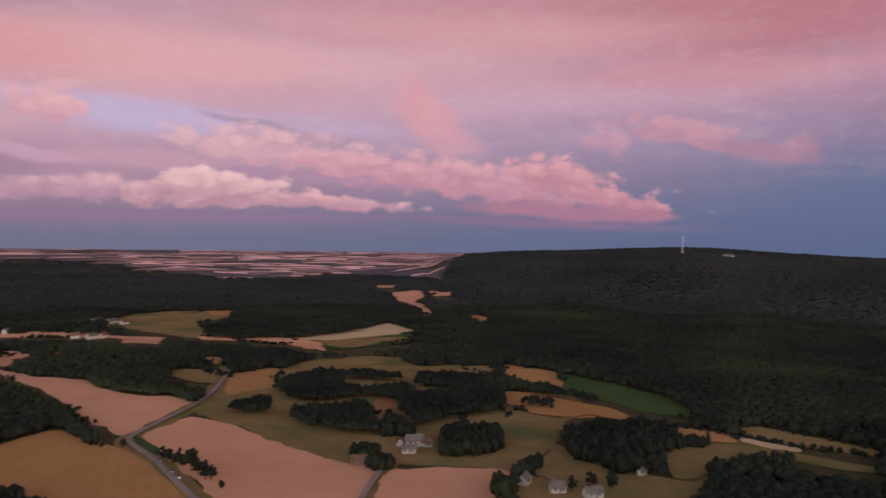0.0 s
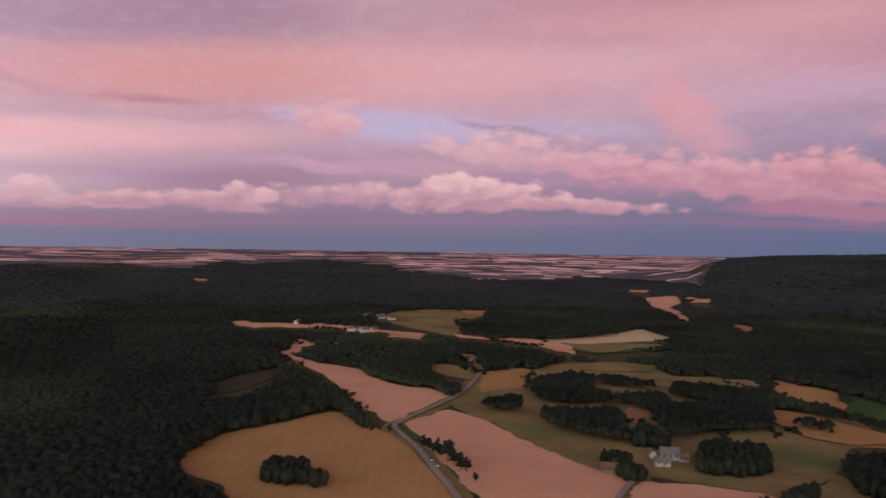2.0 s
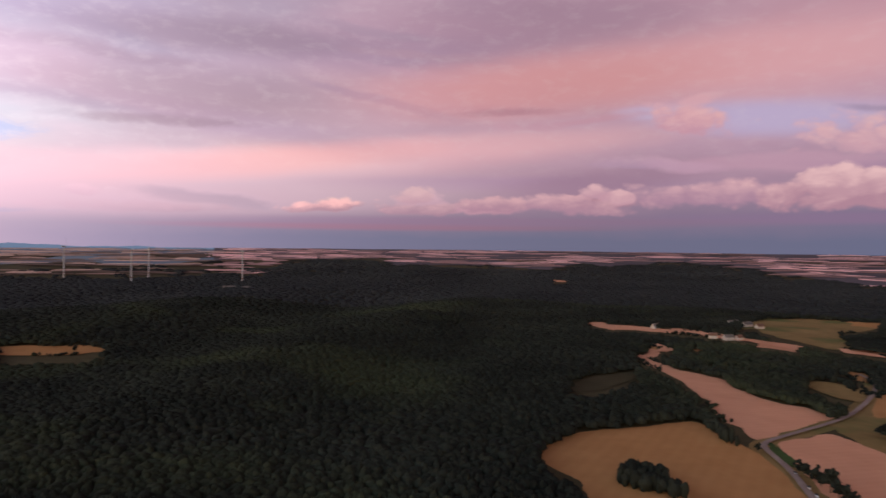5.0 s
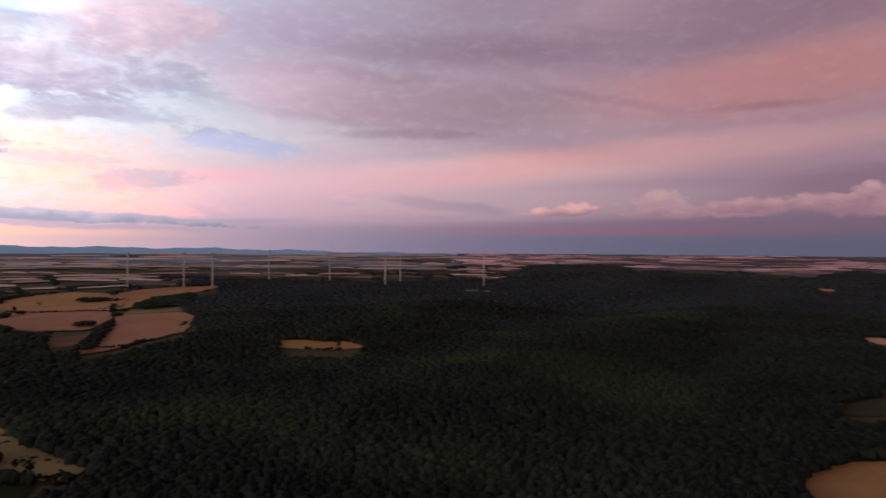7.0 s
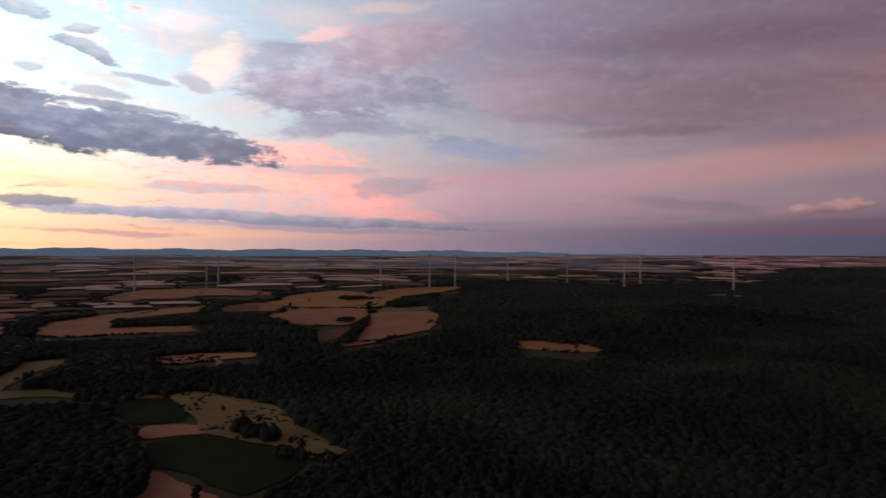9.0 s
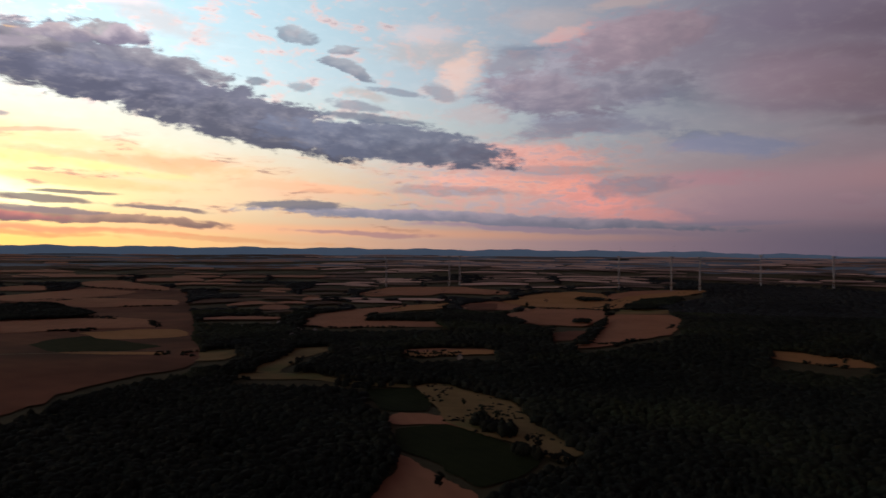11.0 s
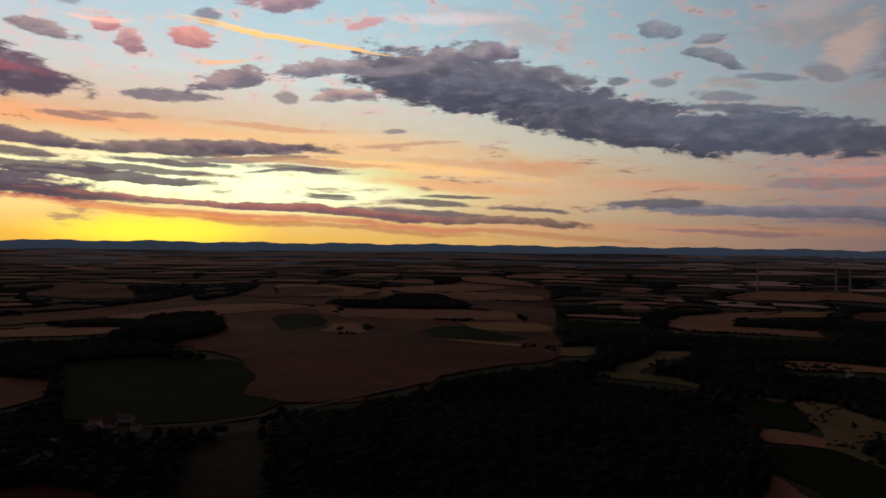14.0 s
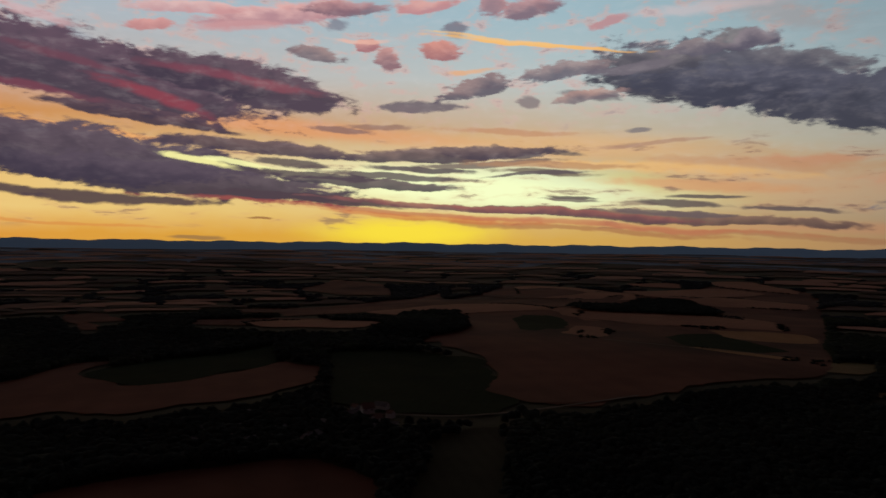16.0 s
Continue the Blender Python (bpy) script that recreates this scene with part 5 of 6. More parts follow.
def copse(pts):
    poly = rounded(pts, 1)
    WOODED.append(poly)
    lo, hi = poly.min(0), poly.max(0)
    r = np.hypot(*poly.mean(0))
    step = 3.6 if r < 700 else 4.6 if r < 1000 else 8.0
    rng = np.random.default_rng(len(WOODED))
    gx, gy = np.meshgrid(np.arange(lo[0], hi[0], step), np.arange(lo[1], hi[1], step))
    gx, gy = gx + rng.uniform(-0.45, 0.45, gx.shape) * step, gy + rng.uniform(-0.45, 0.45, gy.shape) * step
    m = inside(poly, gx, gy)
    back = m & inside(poly, gx * 1.03, gy * 1.03)  # room for the height of the last row
    if back.sum() > 5:
        m = back
    if m.sum():
        crowns("copse", gx[m], gy[m], np.full(m.sum(), step * 0.74) * rng.uniform(0.7, 1.3, m.sum()), FINE if r < 500 else WOODY, "dense dark green copse of broadleaf trees among fields", len(WOODED))


copse([(-23, 577), (0, 619), (29, 643), (56, 633), (49, 546), (27, 518), (4, 508), (-17, 513)])
copse([(-870, -76), (-1027, -60), (-1297, -48), (-1269, -42), (-980, -52), (-859, -69)])
copse([(-1117, -178), (-1126, -125), (-1069, -65), (-1036, -63), (-1082, -120), (-1064, -170)])
copse([(-1211, -95), (-1221, -71), (-1181, -67), (-1181, -93)])
copse([(-1485, -212), (-1521, -205), (-1402, -187), (-1409, -200)])
copse([(-223, 324), (-220, 336), (-204, 340), (-177, 323), (-170, 311), (-191, 307), (-206, 307)])
copse([(-241, 456), (-241, 470), (-211, 440), (-194, 428), (-188, 413), (-205, 420)])
copse([(-154, 513), (-158, 539), (-147, 564), (-130, 554), (-121, 521), (-131, 503)])
copse([(-133, 586), (-147, 656), (-121, 724), (-93, 687), (-90, 640), (-72, 622), (-65, 582), (-92, 554), (-115, 557)])
copse([(-103, 482), (-109, 527), (-65, 559), (-48, 536), (-50, 498), (-41, 482), (-40, 452), (-67, 459)])
copse([(-65, 582), (-68, 620), (-33, 645), (0, 574), (3, 496), (-17, 475), (-32, 555), (-51, 585)])
copse([(-41, 482), (-33, 510), (-17, 474), (-19, 453), (-39, 453)])
copse([(-3, 407), (-1, 452), (6, 477), (35, 487), (42, 464), (38, 426), (9, 406)])
copse([(-26, 647), (-20, 683), (58, 655), (54, 607), (3, 629)])
copse([(-93, 683), (-90, 721), (-41, 702), (-35, 670), (-58, 665)])
copse([(-47, 399), (-47, 419), (-39, 426), (-32, 407), (-35, 399)])
copse([(-37, 376), (-37, 389), (-28, 394), (-26, 379)])
copse([(74, 420), (88, 476), (110, 497), (136, 489), (147, 453), (158, 436), (124, 420), (122, 393), (96, 376)])
copse([(36, 365), (48, 400), (68, 436), (70, 427), (52, 384), (42, 365)])
copse([(25, 341), (29, 358), (36, 356), (34, 335)])
copse([(-336, 973), (-337, 1111), (-252, 1139), (-114, 1057), (-110, 1020), (-188, 957), (-295, 920)])
copse([(-1596, -21), (-1773, 18), (-1865, 121), (-1692, 104), (-1492, 36), (-1467, -11)])
copse([(-1707, -134), (-1793, -124), (-1765, -64), (-1698, -59), (-1659, -102)])
copse([(-1106, -304), (-1387, -369), (-1329, -299), (-1276, -225), (-1150, -166), (-1035, -182), (-974, -235)])
copse([(-977, -1093), (-1101, -1162), (-1132, -1086), (-1086, -950), (-971, -873), (-884, -948)])
copse([(-819, -1086), (-908, -1150), (-972, -1092), (-1103, -1188), (-1175, -1128), (-1081, -943), (-969, -862), (-850, -934), (-795, -988)])
copse([(-501, -1121), (-557, -1138), (-618, -1119), (-537, -951), (-437, -791), (-389, -795), (-361, -808)])
copse([(-488, -113), (-506, -105), (-485, -85), (-454, -69), (-442, -74), (-462, -96)])
copse([(-425, -74), (-424, -61), (-413, -46), (-402, -51), (-411, -68)])
copse([(-323, -845), (-422, -965), (-577, -1019), (-456, -813), (-342, -748)])
copse([(-25, 708), (3, 711), (57, 683), (97, 638), (129, 582), (127, 552), (94, 588), (53, 639), (3, 656), (-23, 665)])
copse([(143, 391), (173, 409), (191, 415), (210, 414), (188, 370), (141, 364)])
copse([(67, 568), (86, 563), (84, 543), (67, 549)])
copse([(143, 447), (152, 444), (170, 440), (160, 431), (143, 437)])


def scrub(pts, count):
    """Low bushes strewn over rough grass."""
    poly = np.array(pts, float)
    rng = np.random.default_rng(count)
    x, y = (rng.uniform(poly[:, k].min(), poly[:, k].max(), count * 3) for k in (0, 1))
    grown = np.array([noise.noise(Vector((u / 30, v / 30, 2.0))) for u, v in zip(x, y)]) > -0.05
    m = inside(poly, x, y) & grown
    crowns("scrub", x[m], y[m], rng.uniform(0.8, 2.2, m.sum()), FINE, "low dark scrub bushes strewn over rough grass", count, 2.6)


scrub([(-604, -187), (-622, -172), (-598, -142), (-562, -91), (-512, -72), (-462, -58), (-426, -26), (-400, -39), (-430, -61), (-449, -91), (-479, -126), (-529, -146)], 260)


def hedges(seed=8):
    """Bushes and small trees in broken rows along the edges of the fields."""
    rng = np.random.default_rng(seed)
    X, Y = [], []
    for poly in HEDGED:
        r = np.hypot(*poly.mean(0))
        if not 420 < r < 2300:
            continue
        q = np.roll(poly, -1, axis=0)
        run = np.concatenate([[0], np.cumsum(np.linalg.norm(q - poly, axis=1))])
        at = np.arange(0, run[-1], 2.2 + r / 500)
        ring = np.concatenate([poly, poly[:1]])
        x, y = np.interp(at, run, ring[:, 0]), np.interp(at, run, ring[:, 1])
        grown = np.array([noise.noise(Vector((u / 90, v / 90, 5.0))) for u, v in zip(x, y)]) > 0.2
        x, y = x + rng.normal(0, 2.2, len(x)), y + rng.normal(0, 2.2, len(y))
        X.append(x[grown])
        Y.append(y[grown])
    x, y = np.concatenate(X), np.concatenate(Y)
    size = rng.uniform(1.3, 3.2, len(x)) * np.clip(np.hypot(x, y) / 1000, 0.7, 1.5)
    crowns("hedgerow", x, y, size, FINE, "broken hedgerow of dark bushes along field edges", seed, 3.6)


hedges()

# where the forest ends and the open plain begins, by bearing
WOOD_EDGE_BEARING = [-45.0, -3.0, -0.0, 1.2, 4.4, 8.9, 13.4, 16.9, 22.1, 26.1, 30.0, 35.2, 37.0, 39.7, 44.1, 52.0, 53.2, 53.2, 59.3, 63.3, 65.8, 72.0, 76.2, 79.5]
WOOD_EDGE_REACH = [4200, 4200, 1854, 2171, 2440, 2588, 2299, 2320, 2728, 3200, 3335, 2993, 3162, 2726, 2979, 2921, 3233, 3288, 3270, 3365, 3083, 2834, 2762, 2538]


def plain_from(b):
    """How far off the open country starts, by bearing."""
    return np.interp(b, [-40, -2, 60, 66, 84, 92, 110, 130, 190], [4300, 2300, 2300, 2450, 2200, 1750, 1350, 1050, 1100])


# the floor of the plain beyond the forest, haze mixed into its colour
pb = np.linspace(-5, 66, 160)
pr0 = np.interp(pb, WOOD_EDGE_BEARING, WOOD_EDGE_REACH)
pv = []
for u in (0.0, 0.15, 0.35, 0.6, 1.0):
    rr = pr0 + (4900 - pr0) * u
    px, py = -rr * np.sin(np.radians(pb)), rr * np.cos(np.radians(pb))
    pv.append(np.c_[px, py, height(px, py) + 1.0])
n = len(pb)
far_plain = mesh_from("plain", np.concatenate(pv), [(k * n + i, (k + 1) * n + i, (k + 1) * n + i + 1, k * n + i + 1) for k in range(4) for i in range(n - 1)], "haze_tinted_plain")
tagged(far_plain, "wide plain beyond the forest edge, mauve haze painted into its colour", "plain", kind="structure")


# far open country: strips of harvested fields out to the horizon
def far_fields(first, last, begin, thick, long, seed, stuff):
    rng = np.random.default_rng(seed)
    V, F, at = [], [], 0
    KNOWN = [(q, q.min(0), q.max(0)) for q in OPEN + WOODED if np.hypot(*q.mean(0)) > 800]
    r = begin
    while r < 4750:
        deep = (thick + 0.04 * (r - begin)) * rng.uniform(0.6, 1.4)
        b = first + rng.uniform(0, 3)
        while b < last:
            wide = rng.uniform(0.22, 1.0) * long
            edge = max(plain_from(b + wide / 2), np.interp(b + wide / 2, WOOD_EDGE_BEARING, WOOD_EDGE_REACH) if b < 58 else 0)
            wooded = noise.noise(Vector((b * 0.16, r * 0.0042, 3.0)))
            taken = False
            if edge < r < 2800:
                bb, rr = np.radians(b + wide * np.array([0.04, 0.27, 0.5, 0.73, 0.96] * 2)), r + deep * np.repeat([0.0, 0.8], 5)
                qx, qy = -rr * np.sin(bb), rr * np.cos(bb)
                for q, lo, hi in KNOWN:
                    if qx.max() > lo[0] and qx.min() < hi[0] and qy.max() > lo[1] and qy.min() < hi[1] and inside(q, qx, qy).any():
                        taken = True
                        break
            if r > edge and not taken and wooded < 0.1 + 0.15 * (r > 2800) + 0.12 * (b > 92) and rng.random() < 0.88:
                slope = rng.uniform(-0.3, 0.3) * deep
                u = np.linspace(0, 1, 7)
                top = deep * rng.uniform(0.72, 0.98) * np.sin(np.pi * np.clip(u * 0.94 + 0.03, 0, 1)) ** rng.uniform(0.1, 0.5) * rng.uniform(0.8, 1.08, 7)
                bb = np.radians(b + u * wide * 0.97)
                r0 = r + slope * u + np.cumsum(rng.normal(0, 0.06, 7)) * deep
                lo = np.c_[-r0 * np.sin(bb), r0 * np.cos(bb)]
                r1 = r0 + top
                hi = np.c_[-r1 * np.sin(bb), r1 * np.cos(bb)]
                p = np.concatenate([lo, hi])
                V.append(np.c_[p, height(p[:, 0], p[:, 1]) + 2.2 + r * 0.0006])
                F += [(at + i, at + i + 7, at + i + 8, at + i + 1) for i in range(6)]
                at += 14
                if r < 3600:
                    OPEN.append(np.concatenate([lo[::2], hi[::-2]]))
            b += wide
        r += deep
    ob = mesh_from("far_fields", np.concatenate(V), F, stuff, True)
    return tagged(ob, "distant patchwork of harvested fields in pale strips", "fields", kind="stuff")


far_fields(-6.0, 64.0, 1900.0, 34.0, 4.5, 5, "haze_pink_field")
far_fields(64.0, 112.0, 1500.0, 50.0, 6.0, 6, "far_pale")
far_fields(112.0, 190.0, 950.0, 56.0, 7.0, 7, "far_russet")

FIRST, LAST = -38.0, 190.0  # bearings between which the woods are planted


def wood(name, near, far, step, templates, label, seed, top, material="leaf"):
    rng = np.random.default_rng(seed)
    gx, gy = np.meshgrid(np.arange(-far, far, step), np.arange(-far, far, step))
    gx = (gx + rng.uniform(-0.48, 0.48, gx.shape) * step).ravel()
    gy = (gy + rng.uniform(-0.48, 0.48, gy.shape) * step).ravel()
    r = np.hypot(gx, gy)
    b = np.degrees(np.arctan2(-gx, gy))
    b = np.where(b < -120, b + 360, b)
    m = (r > near) & (r < far) & (b > FIRST) & (b < LAST) & (r < np.interp(b, WOOD_EDGE_BEARING, WOOD_EDGE_REACH))
    gx, gy = gx[m], gy[m]
    clear = np.zeros(len(gx), bool)
    for poly in OPEN:
        # open ground, and the strip before it where a tree would stand in front of the field
        for k in [1 / (1 - f * top / EYE) for f in (0.0, 0.4, 0.8, 1.1)]:
            lo, hi = poly.min(0) - 1, poly.max(0) + 1
            c = (gx * k > lo[0]) & (gx * k < hi[0]) & (gy * k > lo[1]) & (gy * k < hi[1])
            if c.any():
                clear[c] |= inside(poly, gx[c] * k, gy[c] * k)
    for poly in WOODED:
        clear |= inside(poly, gx, gy)
    clear |= rng.random(len(gx)) < 0.03
    gx, gy = gx[~clear], gy[~clear]
    patch = 0.5 + 0.5 * np.sin(gx / 37 + 2 * np.sin(gy / 61)) * np.cos(gy / 43 + 1.5 * np.sin(gx / 53))
    return crowns(name, gx, gy, step * (0.66 + 0.26 * patch), templates, label, seed, top, material)


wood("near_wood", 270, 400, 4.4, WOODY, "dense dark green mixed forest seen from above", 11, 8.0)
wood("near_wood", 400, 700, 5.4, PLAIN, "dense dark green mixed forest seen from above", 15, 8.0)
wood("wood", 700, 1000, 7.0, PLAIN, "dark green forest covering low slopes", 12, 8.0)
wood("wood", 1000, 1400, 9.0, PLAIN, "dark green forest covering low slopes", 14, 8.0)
wood("far_wood", 1400, 2400, 13.0, PLAIN, "distant dark forest over hills and plateau", 13, 8.0, "hazed_leaf")
wood("far_wood", 2400, 4000, 24.0, PLAIN, "distant dark forest over hills and plateau", 16, 8.0, "hazed_leaf")

# ---- wind turbines ----
def lathe(bm, rings_, sides=16, mat=Matrix()):
    """Rings of (radius, height) joined into a turned solid."""
    prev = None
    for rad, z in rings_:
        ring = [bm.verts.new(mat @ Vector((rad * math.cos(a), rad * math.sin(a), z))) for a in (2 * math.pi * i / sides for i in range(sides))]
        if prev:
            for i in range(sides):
                bm.faces.new((prev[i], prev[(i + 1) % sides], ring[(i + 1) % sides], ring[i]))
        else:
            bm.faces.new(ring[::-1])
        prev = ring
    bm.faces.new(prev)


def box(bm, size, at=(0, 0, 0), bevel=0.0):
    r = bmesh.ops.create_cube(bm, size=1, matrix=Matrix.Translation(at) @ Matrix.Diagonal((*size, 1)))
    if bevel:
        bmesh.ops.bevel(bm, geom=list({e for v in r["verts"] for e in v.link_edges}), offset=bevel, segments=2, affect="EDGES")


def make_turbine():
    t = new("wind_turbine")
    bm = bmesh.new()
    lathe(bm, [(2.3, 0), (2.2, 3), (1.9, 35), (1.5, 85), (1.4, 88)])
    tower = part("tower", bm, "turbine_white", t)
    bm = bmesh.new()
    lathe(bm, [(2.16, 14), (2.13, 17)])
    part("band", bm, "tile_red", tower, "red marking band")
    bm = bmesh.new()
    box(bm, (3.2, 9, 3.4), (0, 1.5, 89.6), 0.6)
    part("nacelle", bm, "turbine_white", t)
    bm = bmesh.new()
    lathe(bm, [(1.5, 0), (1.6, 1.2), (1.0, 2.4), (0.2, 3.0)], 12, Matrix.Translation((0, -3.0, 89.6)) @ Matrix.Rotation(math.pi / 2, 4, "X"))
    hub = part("hub", bm, "turbine_white", t)
    for k in range(3):
        bm = bmesh.new()
        m = Matrix.Translation((0, -4.2, 89.6)) @ Matrix.Rotation(2 * math.pi * k / 3 + 0.5, 4, "Y")
        prev = None
        for z, chord, thick in ((0.8, 1.2, 1.0), (5, 2.6, 0.6), (15, 1.9, 0.35), (28, 1.1, 0.2), (36, 0.3, 0.08)):
            ring = [bm.verts.new(m @ Vector((dx * chord / 2, dy * thick / 2, z))) for dx, dy in ((-1, 0), (0, -1), (1, 0), (0, 1))]
            if prev:
                for i in range(4):
                    bm.faces.new((prev[i], prev[(i + 1) % 4], ring[(i + 1) % 4], ring[i]))
            prev = ring
        part("blade", bm, "turbine_white", hub)
    return tagged(t, "tall white three-bladed wind turbine standing above forest", "wind turbine", "wind farm")


turbine = None


def turbine_at(x, y):
    global turbine
    m = pose(x, y, float(height(x, y)), 0, 0, math.degrees(math.atan2(-x, y)) + 82)
    if turbine is None:
        turbine = make_turbine()
        turbine.matrix_basis = m
    else:
        copy_thing(turbine, m)


turbine_at(-1954, -37)
turbine_at(-1967, 97)
turbine_at(-1967, 168)
turbine_at(-2224, 356)
turbine_at(-2231, 548)
turbine_at(-1979, 651)
turbine_at(-2195, 773)
turbine_at(-1821, 893)
turbine_at(-1970, -699)
turbine_at(-2085, -538)
turbine_at(-2085, -505)

# ---- houses ----
def make_house(long, wide, eaves, walls, roof, windows):
    h = new("house")
    rise_ = wide * 0.42
    bm = bmesh.new()
    x, y = long / 2, wide / 2
    pts = [(-x, -y, -1), (x, -y, -1), (x, y, -1), (-x, y, -1), (-x, -y, eaves), (x, -y, eaves), (x, y, eaves), (-x, y, eaves), (-x, 0, eaves + rise_), (x, 0, eaves + rise_)]
    v = [bm.verts.new(p) for p in pts]
    for f in ((0, 1, 5, 4), (2, 3, 7, 6), (1, 2, 6, 9, 5), (3, 0, 4, 8, 7)):
        bm.faces.new([v[i] for i in f])
    part("wall", bm, walls, h)
    bm = bmesh.new()
    o, t = 0.5, 0.25
    for s in (-1, 1):
        a = [(-x - o, s * (y + o), eaves - o * 0.84), (x + o, s * (y + o), eaves - o * 0.84), (x + o, 0, eaves + rise_), (-x - o, 0, eaves + rise_)]
        lowv = [bm.verts.new(p) for p in a]
        topv = [bm.verts.new((p[0], p[1], p[2] + t)) for p in a]
        bm.faces.new(topv)
        bm.faces.new(lowv[::-1])
        for i in range(4):
            bm.faces.new((lowv[i], lowv[(i + 1) % 4], topv[(i + 1) % 4], topv[i]))
    bmesh.ops.recalc_face_normals(bm, faces=bm.faces)
    top = part("roof", bm, roof, h)
    bm = bmesh.new()
    box(bm, (0.7, 0.7, 1.8), (x * 0.5, 0.6, eaves + rise_ + 0.3), 0.05)
    part("chimney", bm, "tile_red", top)
    if windows:
        for s in (-1, 1):
            k = max(2, int(long / 3))
            for i in range(k):
                bm = bmesh.new()
                box(bm, (1.1, 0.12, 1.3), ((i + 0.5) / k * long - x, s * (y + 0.03), eaves * 0.6), 0.02)
                part("window", bm, "glass", h)
        bm = bmesh.new()
        box(bm, (1.1, 0.14, 2.1), (x * 0.15, -y - 0.05, 0.9), 0.03)
        part("door", bm, "timber", h)
    return tagged(h, "%s house with a pitched %s roof" % ("pale plastered" if walls == "render_wall" else "weathered timber", "red clay tile" if roof == "tile_red" else "grey slate"), "house")


def house_at(x, y, long, wide, eaves, turn, walls, roof):
    h = make_house(long, wide, eaves, walls, roof, math.hypot(x, y) < 700)
    h.matrix_basis = pose(x, y, float(height(x, y)) + 1.0, 0, 0, turn)


house_at(-16, 434, 10.5, 6.8, 3.2, 12, 'render_wall', 'tile_grey')
house_at(-19, 417, 8.2, 4.5, 2.4, 12, 'render_wall', 'tile_grey')
house_at(-25, 433, 3.8, 3.8, 2.2, 100, 'render_wall', 'tile_red')
house_at(-8, 432, 5.2, 3.8, 2.2, 12, 'render_wall', 'tile_red')
house_at(-42, 415, 5.2, 4.5, 3.0, 30, 'render_wall', 'tile_red')
house_at(-45, 393, 9.0, 5.2, 2.2, 5, 'timber', 'tile_red')
house_at(43, 363, 6.5, 5, 2.6, 60, 'render_wall', 'tile_grey')
house_at(58, 351, 7.6, 5.0, 2.4, 10, 'render_wall', 'tile_grey')
house_at(74, 344, 8.6, 5.4, 2.4, 15, 'render_wall', 'tile_grey')
house_at(108, 381, 5.2, 2.2, 1.8, 40, 'render_wall', 'tile_grey')
house_at(-515, 1060, 22.1, 8.5, 3.4, 80, 'render_wall', 'tile_grey')
house_at(-493, 1060, 18.7, 8.5, 3.4, 80, 'render_wall', 'tile_grey')
house_at(-470, 1052, 11.9, 7.6, 3.4, 70, 'render_wall', 'tile_red')
house_at(-456, 885, 10.2, 7.6, 3.4, 20, 'render_wall', 'tile_red')
house_at(-435, 884, 11.9, 7.6, 3.4, 60, 'render_wall', 'tile_grey')
house_at(-425, 892, 8.5, 6.8, 3.4, 70, 'render_wall', 'tile_red')
house_at(-565, 925, 11.9, 7.6, 3.4, 80, 'render_wall', 'tile_grey')
house_at(-1660, 780, 28.9, 10.2, 4.2, 75, 'render_wall', 'tile_grey')
house_at(-1621, 805, 17.0, 8.5, 4.2, 75, 'render_wall', 'tile_grey')
house_at(-181, -461, 8.5, 6.8, 3.4, 0, 'render_wall', 'tile_red')
KINDS = []


def village(pts, count):
    """Houses of four kinds strewn along the lanes of a village."""
    if not KINDS:
        for k, roof in enumerate(("tile_grey", "tile_grey", "tile_red", "tile_grey")):
            h = make_house((11, 14, 9, 18)[k], (8, 9, 7, 10)[k], (4.5, 4, 5, 5)[k], "render_wall", roof, False)
            tagged(h, group="village houses")
            KINDS.append([h, False])
    poly = np.array(pts, float)
    rng = np.random.default_rng(count)
    lo, hi = poly.min(0), poly.max(0)
    made = []
    for _ in range(count * 40):
        x, y = rng.uniform(lo, hi)
        if len(made) >= count or not inside(poly, x, y) or any(math.hypot(x - a, y - c) < 15 for a, c in made):
            continue
        made.append((x, y))
        kind = KINDS[rng.integers(0, 4)]
        m = pose(x, y, float(height(x, y)) + 0.8, 0, 0, rng.choice([20, 110, 35, 125]) + rng.uniform(-8, 8)) @ Matrix.Scale(0.75, 4)
        if kind[1]:
            copy_thing(kind[0], m)
        else:
            kind[0].matrix_basis, kind[1] = m, True


village([(-58, -431), (-92, -495), (-130, -490), (-197, -468), (-191, -434), (-166, -386), (-137, -391), (-91, -404)], 30)
village([(-838, -506), (-1018, -583), (-1123, -598), (-1018, -502), (-948, -413), (-897, -317), (-829, -300), (-825, -406), (-786, -450)], 26)
village([(-909, -558), (-993, -594), (-997, -587), (-889, -527)], 4)
village([(-753, -194), (-774, -183), (-761, -177), (-740, -187)], 2)

# ---- mast on the mountain ----
def mast_at(x, y):
    t = new("radio_mast")
    bm = bmesh.new()
    lathe(bm, [(2.2, 0), (2.0, 4), (1.6, 28), (1.4, 42)], 16)
    part("tower", bm, "mast_white", t)
    bm = bmesh.new()
    lathe(bm, [(1.4, 40), (2.6, 41), (2.6, 43), (1.4, 44)], 16)
    part("platform", bm, "mast_white", t)
    bm = bmesh.new()
    lathe(bm, [(1.1, 43), (0.9, 56), (0.3, 60)], 10)
    part("antenna", bm, "mast_white", t)
    t.matrix_basis = pose(x, y, float(height(x, y)) + 3)
    tagged(t, "tall pale telecommunication tower on a wooded summit", "radio mast")


mast_at(744, 2208)
house_at(869, 2162, 34, 12, 7, 20, 'mast_white', 'tile_grey')

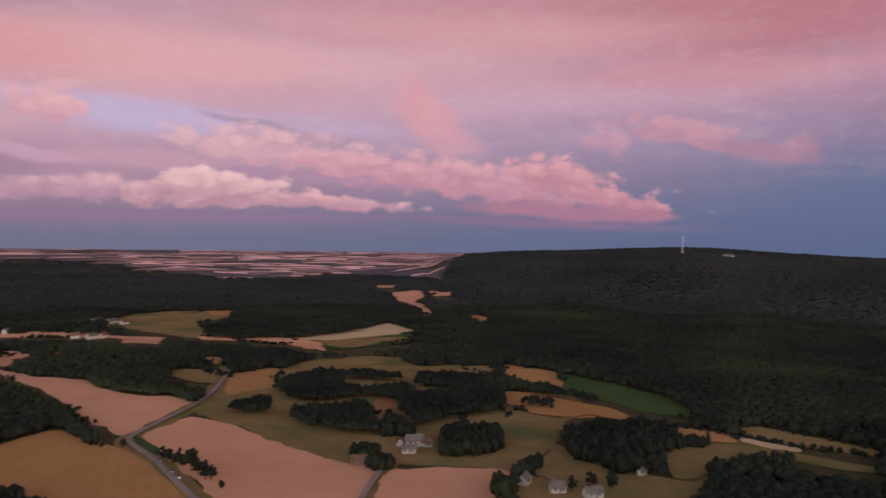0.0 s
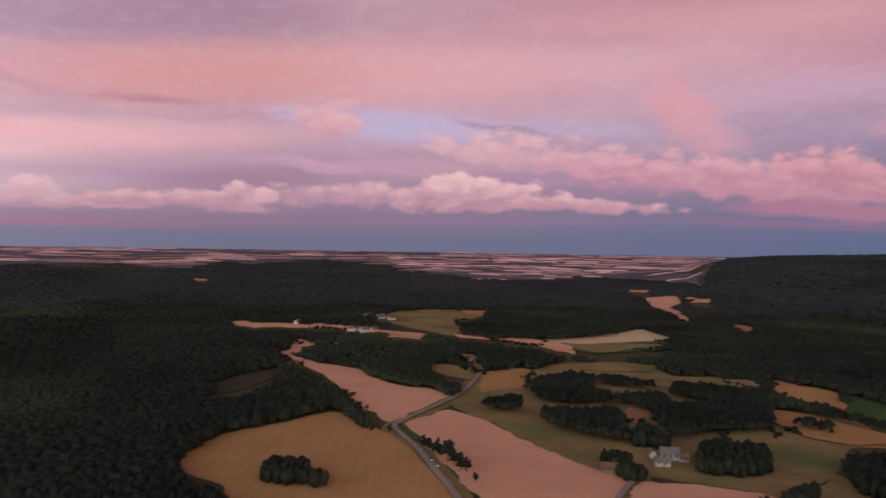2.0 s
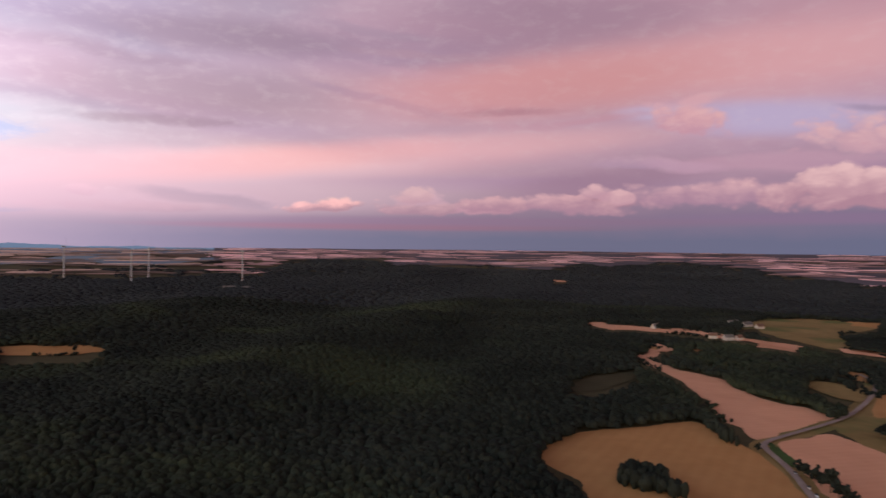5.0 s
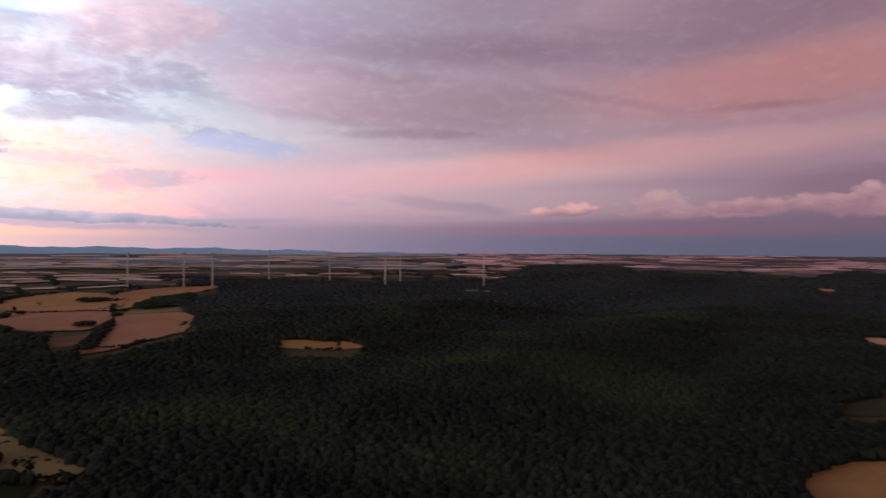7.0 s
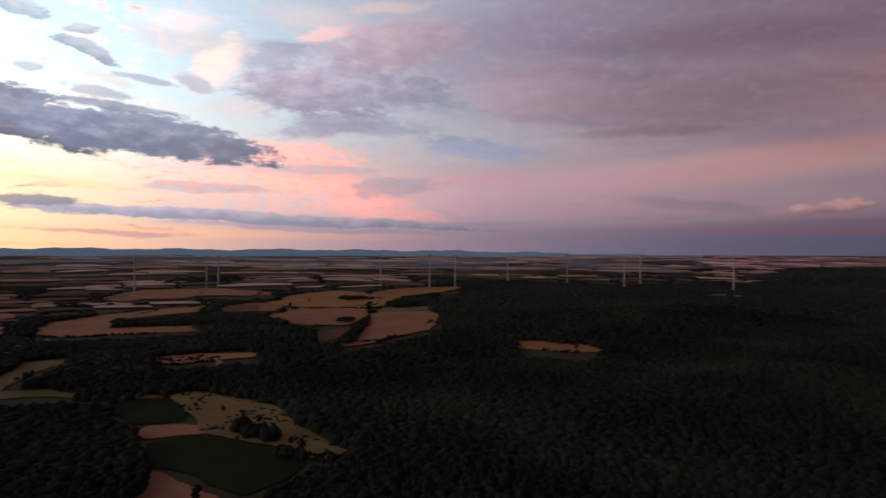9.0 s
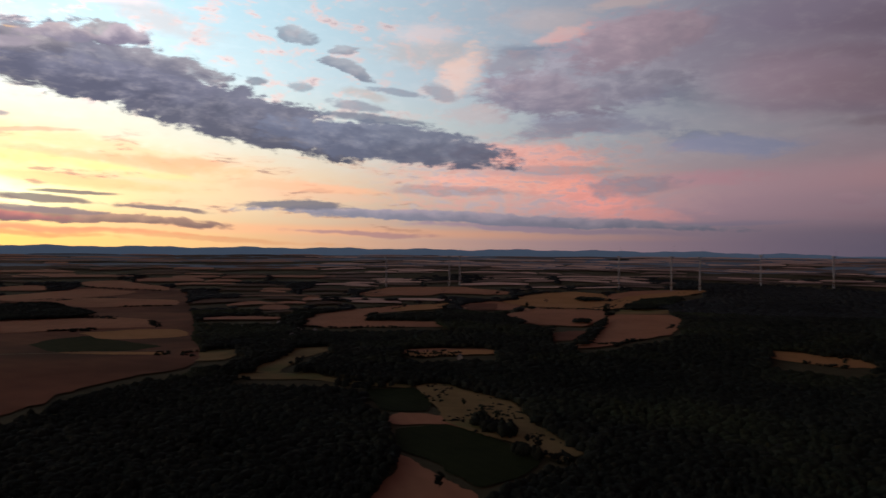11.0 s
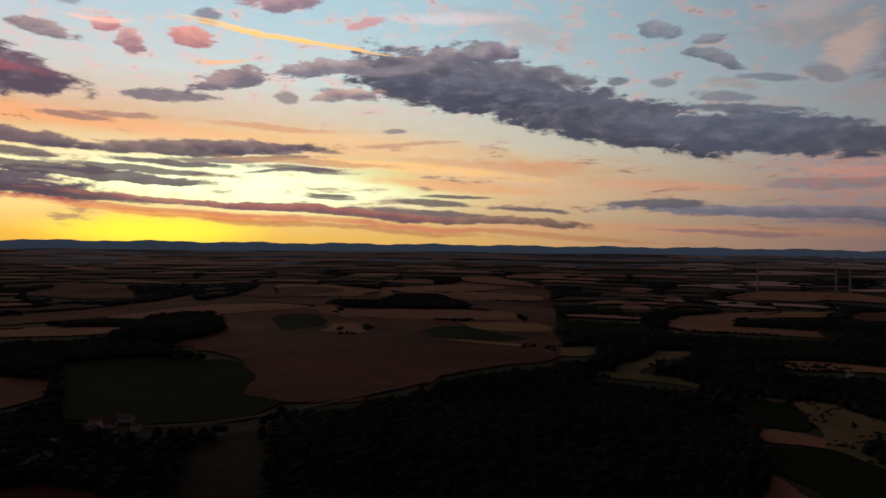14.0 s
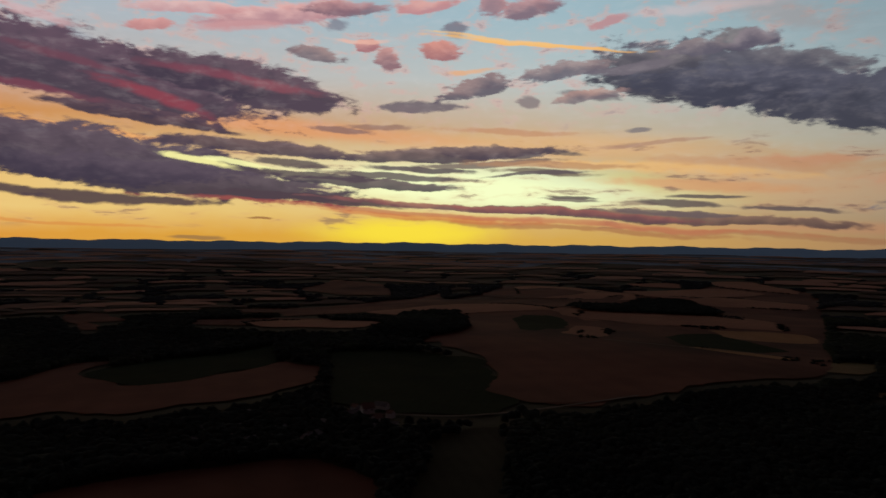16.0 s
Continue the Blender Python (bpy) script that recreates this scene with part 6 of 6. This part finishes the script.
# ---- single trees ----
def make_tree(seed):
    t = new("tree")
    bm = bmesh.new()
    lathe(bm, [(0.26, 0), (0.2, 1.0), (0.17, 2.4), (0.1, 4.5)], 8)
    for k in range(4):
        a = k * 1.7 + seed
        lathe(bm, [(0.09, 0), (0.04, 2.4)], 5, Matrix.Translation((0, 0, 2.0 + 0.4 * k)) @ Matrix.Rotation(a, 4, "Z") @ Matrix.Rotation(0.8, 4, "X"))
    part("trunk", bm, "bark", t)
    rng = np.random.default_rng(seed)
    V, F, at = [], [], 0
    for k in range(34):
        tv, tf = FINE[k % 6]
        d = rng.normal(size=3)
        d = d / np.linalg.norm(d) * rng.uniform(0.3, 1.0)
        c = np.array([d[0] * 2.7, d[1] * 2.7, 4.6 + d[2] * 3.0])
        V.append(tv * rng.uniform(0.55, 1.15) + c)
        F.append(tf + at)
        at += len(tv)
    crown = mesh_from("crown", np.concatenate(V), np.concatenate(F), "leaf")
    crown.parent = t
    return tagged(t, "single dark green broadleaf tree beside a field", "tree", "field trees")


TREES = []


def tree_at(x, y, tall):
    k = len(TREES) % 3
    m = pose(x, y, float(height(x, y)) + 0.4, 0, 0, 77 * len(TREES)) @ Matrix.Scale(tall / 8.5, 4)
    if len(TREES) < 3:
        t = make_tree(40 + k)
        t.matrix_basis = m
    else:
        t = copy_thing(TREES[k], Matrix())
        t.matrix_basis = m
    TREES.append(t)


tree_at(-154, 395, 9)
tree_at(-149, 391, 8)
tree_at(-143, 386, 10)
tree_at(-139, 383, 7)
tree_at(-132, 376, 13)
tree_at(-126, 370, 10)
tree_at(-120, 363, 11)
tree_at(-116, 361, 8)
tree_at(-107, 348, 5)
tree_at(-188, 545, 6)
tree_at(-187, 419, 6)
tree_at(-520, -108, 6)
tree_at(-505, -94, 7)
tree_at(-483, -81, 6)
tree_at(-544, -128, 6)
tree_at(-431, -55, 8)
tree_at(-442, -63, 6)
tree_at(-593, -128, 6)
tree_at(-343, -93, 9)
tree_at(-457, -81, 7)
tree_at(-1530, -221, 12)
tree_at(-1416, -53, 16)
tree_at(-45, 402, 11)
tree_at(-49, 409, 9)
tree_at(65, 352, 9)
tree_at(76, 357, 9)
tree_at(86, 356, 10)
tree_at(31, 353, 9)
tree_at(29, 360, 8)
tree_at(33, 343, 9)
tree_at(-37, 385, 10)
tree_at(-33, 388, 9)
tree_at(-130, 594, 7)
tree_at(79, 555, 6)
tree_at(85, 547, 5)
tree_at(65, 568, 6)
tree_at(-882, 229, 9)
tree_at(-49, 402, 9)


# ---- parked cars by the road ----
def make_car():
    c = new("parked_car")
    bm = bmesh.new()
    box(bm, (4.2, 1.75, 0.75), (0, 0, 0.65), 0.18)
    body = part("body", bm, "car_paint", c)
    bm = bmesh.new()
    box(bm, (2.2, 1.55, 0.6), (-0.2, 0, 1.25), 0.2)
    part("cabin", bm, "glass", body)
    for x in (-1.3, 1.3):
        for y in (-0.85, 0.85):
            bm = bmesh.new()
            lathe(bm, [(0.3, -0.1), (0.33, -0.07), (0.33, 0.07), (0.3, 0.1)], 14, Matrix.Translation((x, y, 0.33)) @ Matrix.Rotation(math.pi / 2, 4, "X"))
            part("wheel", bm, "rubber", c)
    return tagged(c, "pale grey parked car on the verge beside trees", "car", "parked cars")


CARS = []


def car_at(x, y, turn):
    m = pose(x, y, float(height(x, y)) + 0.5, 0, 0, turn)
    if CARS:
        CARS.append(copy_thing(CARS[0], m))
    else:
        CARS.append(make_car())
        CARS[0].matrix_basis = m


car_at(-155, 392, 120)
car_at(-141, 373, 115)
car_at(-134, 364, 112)
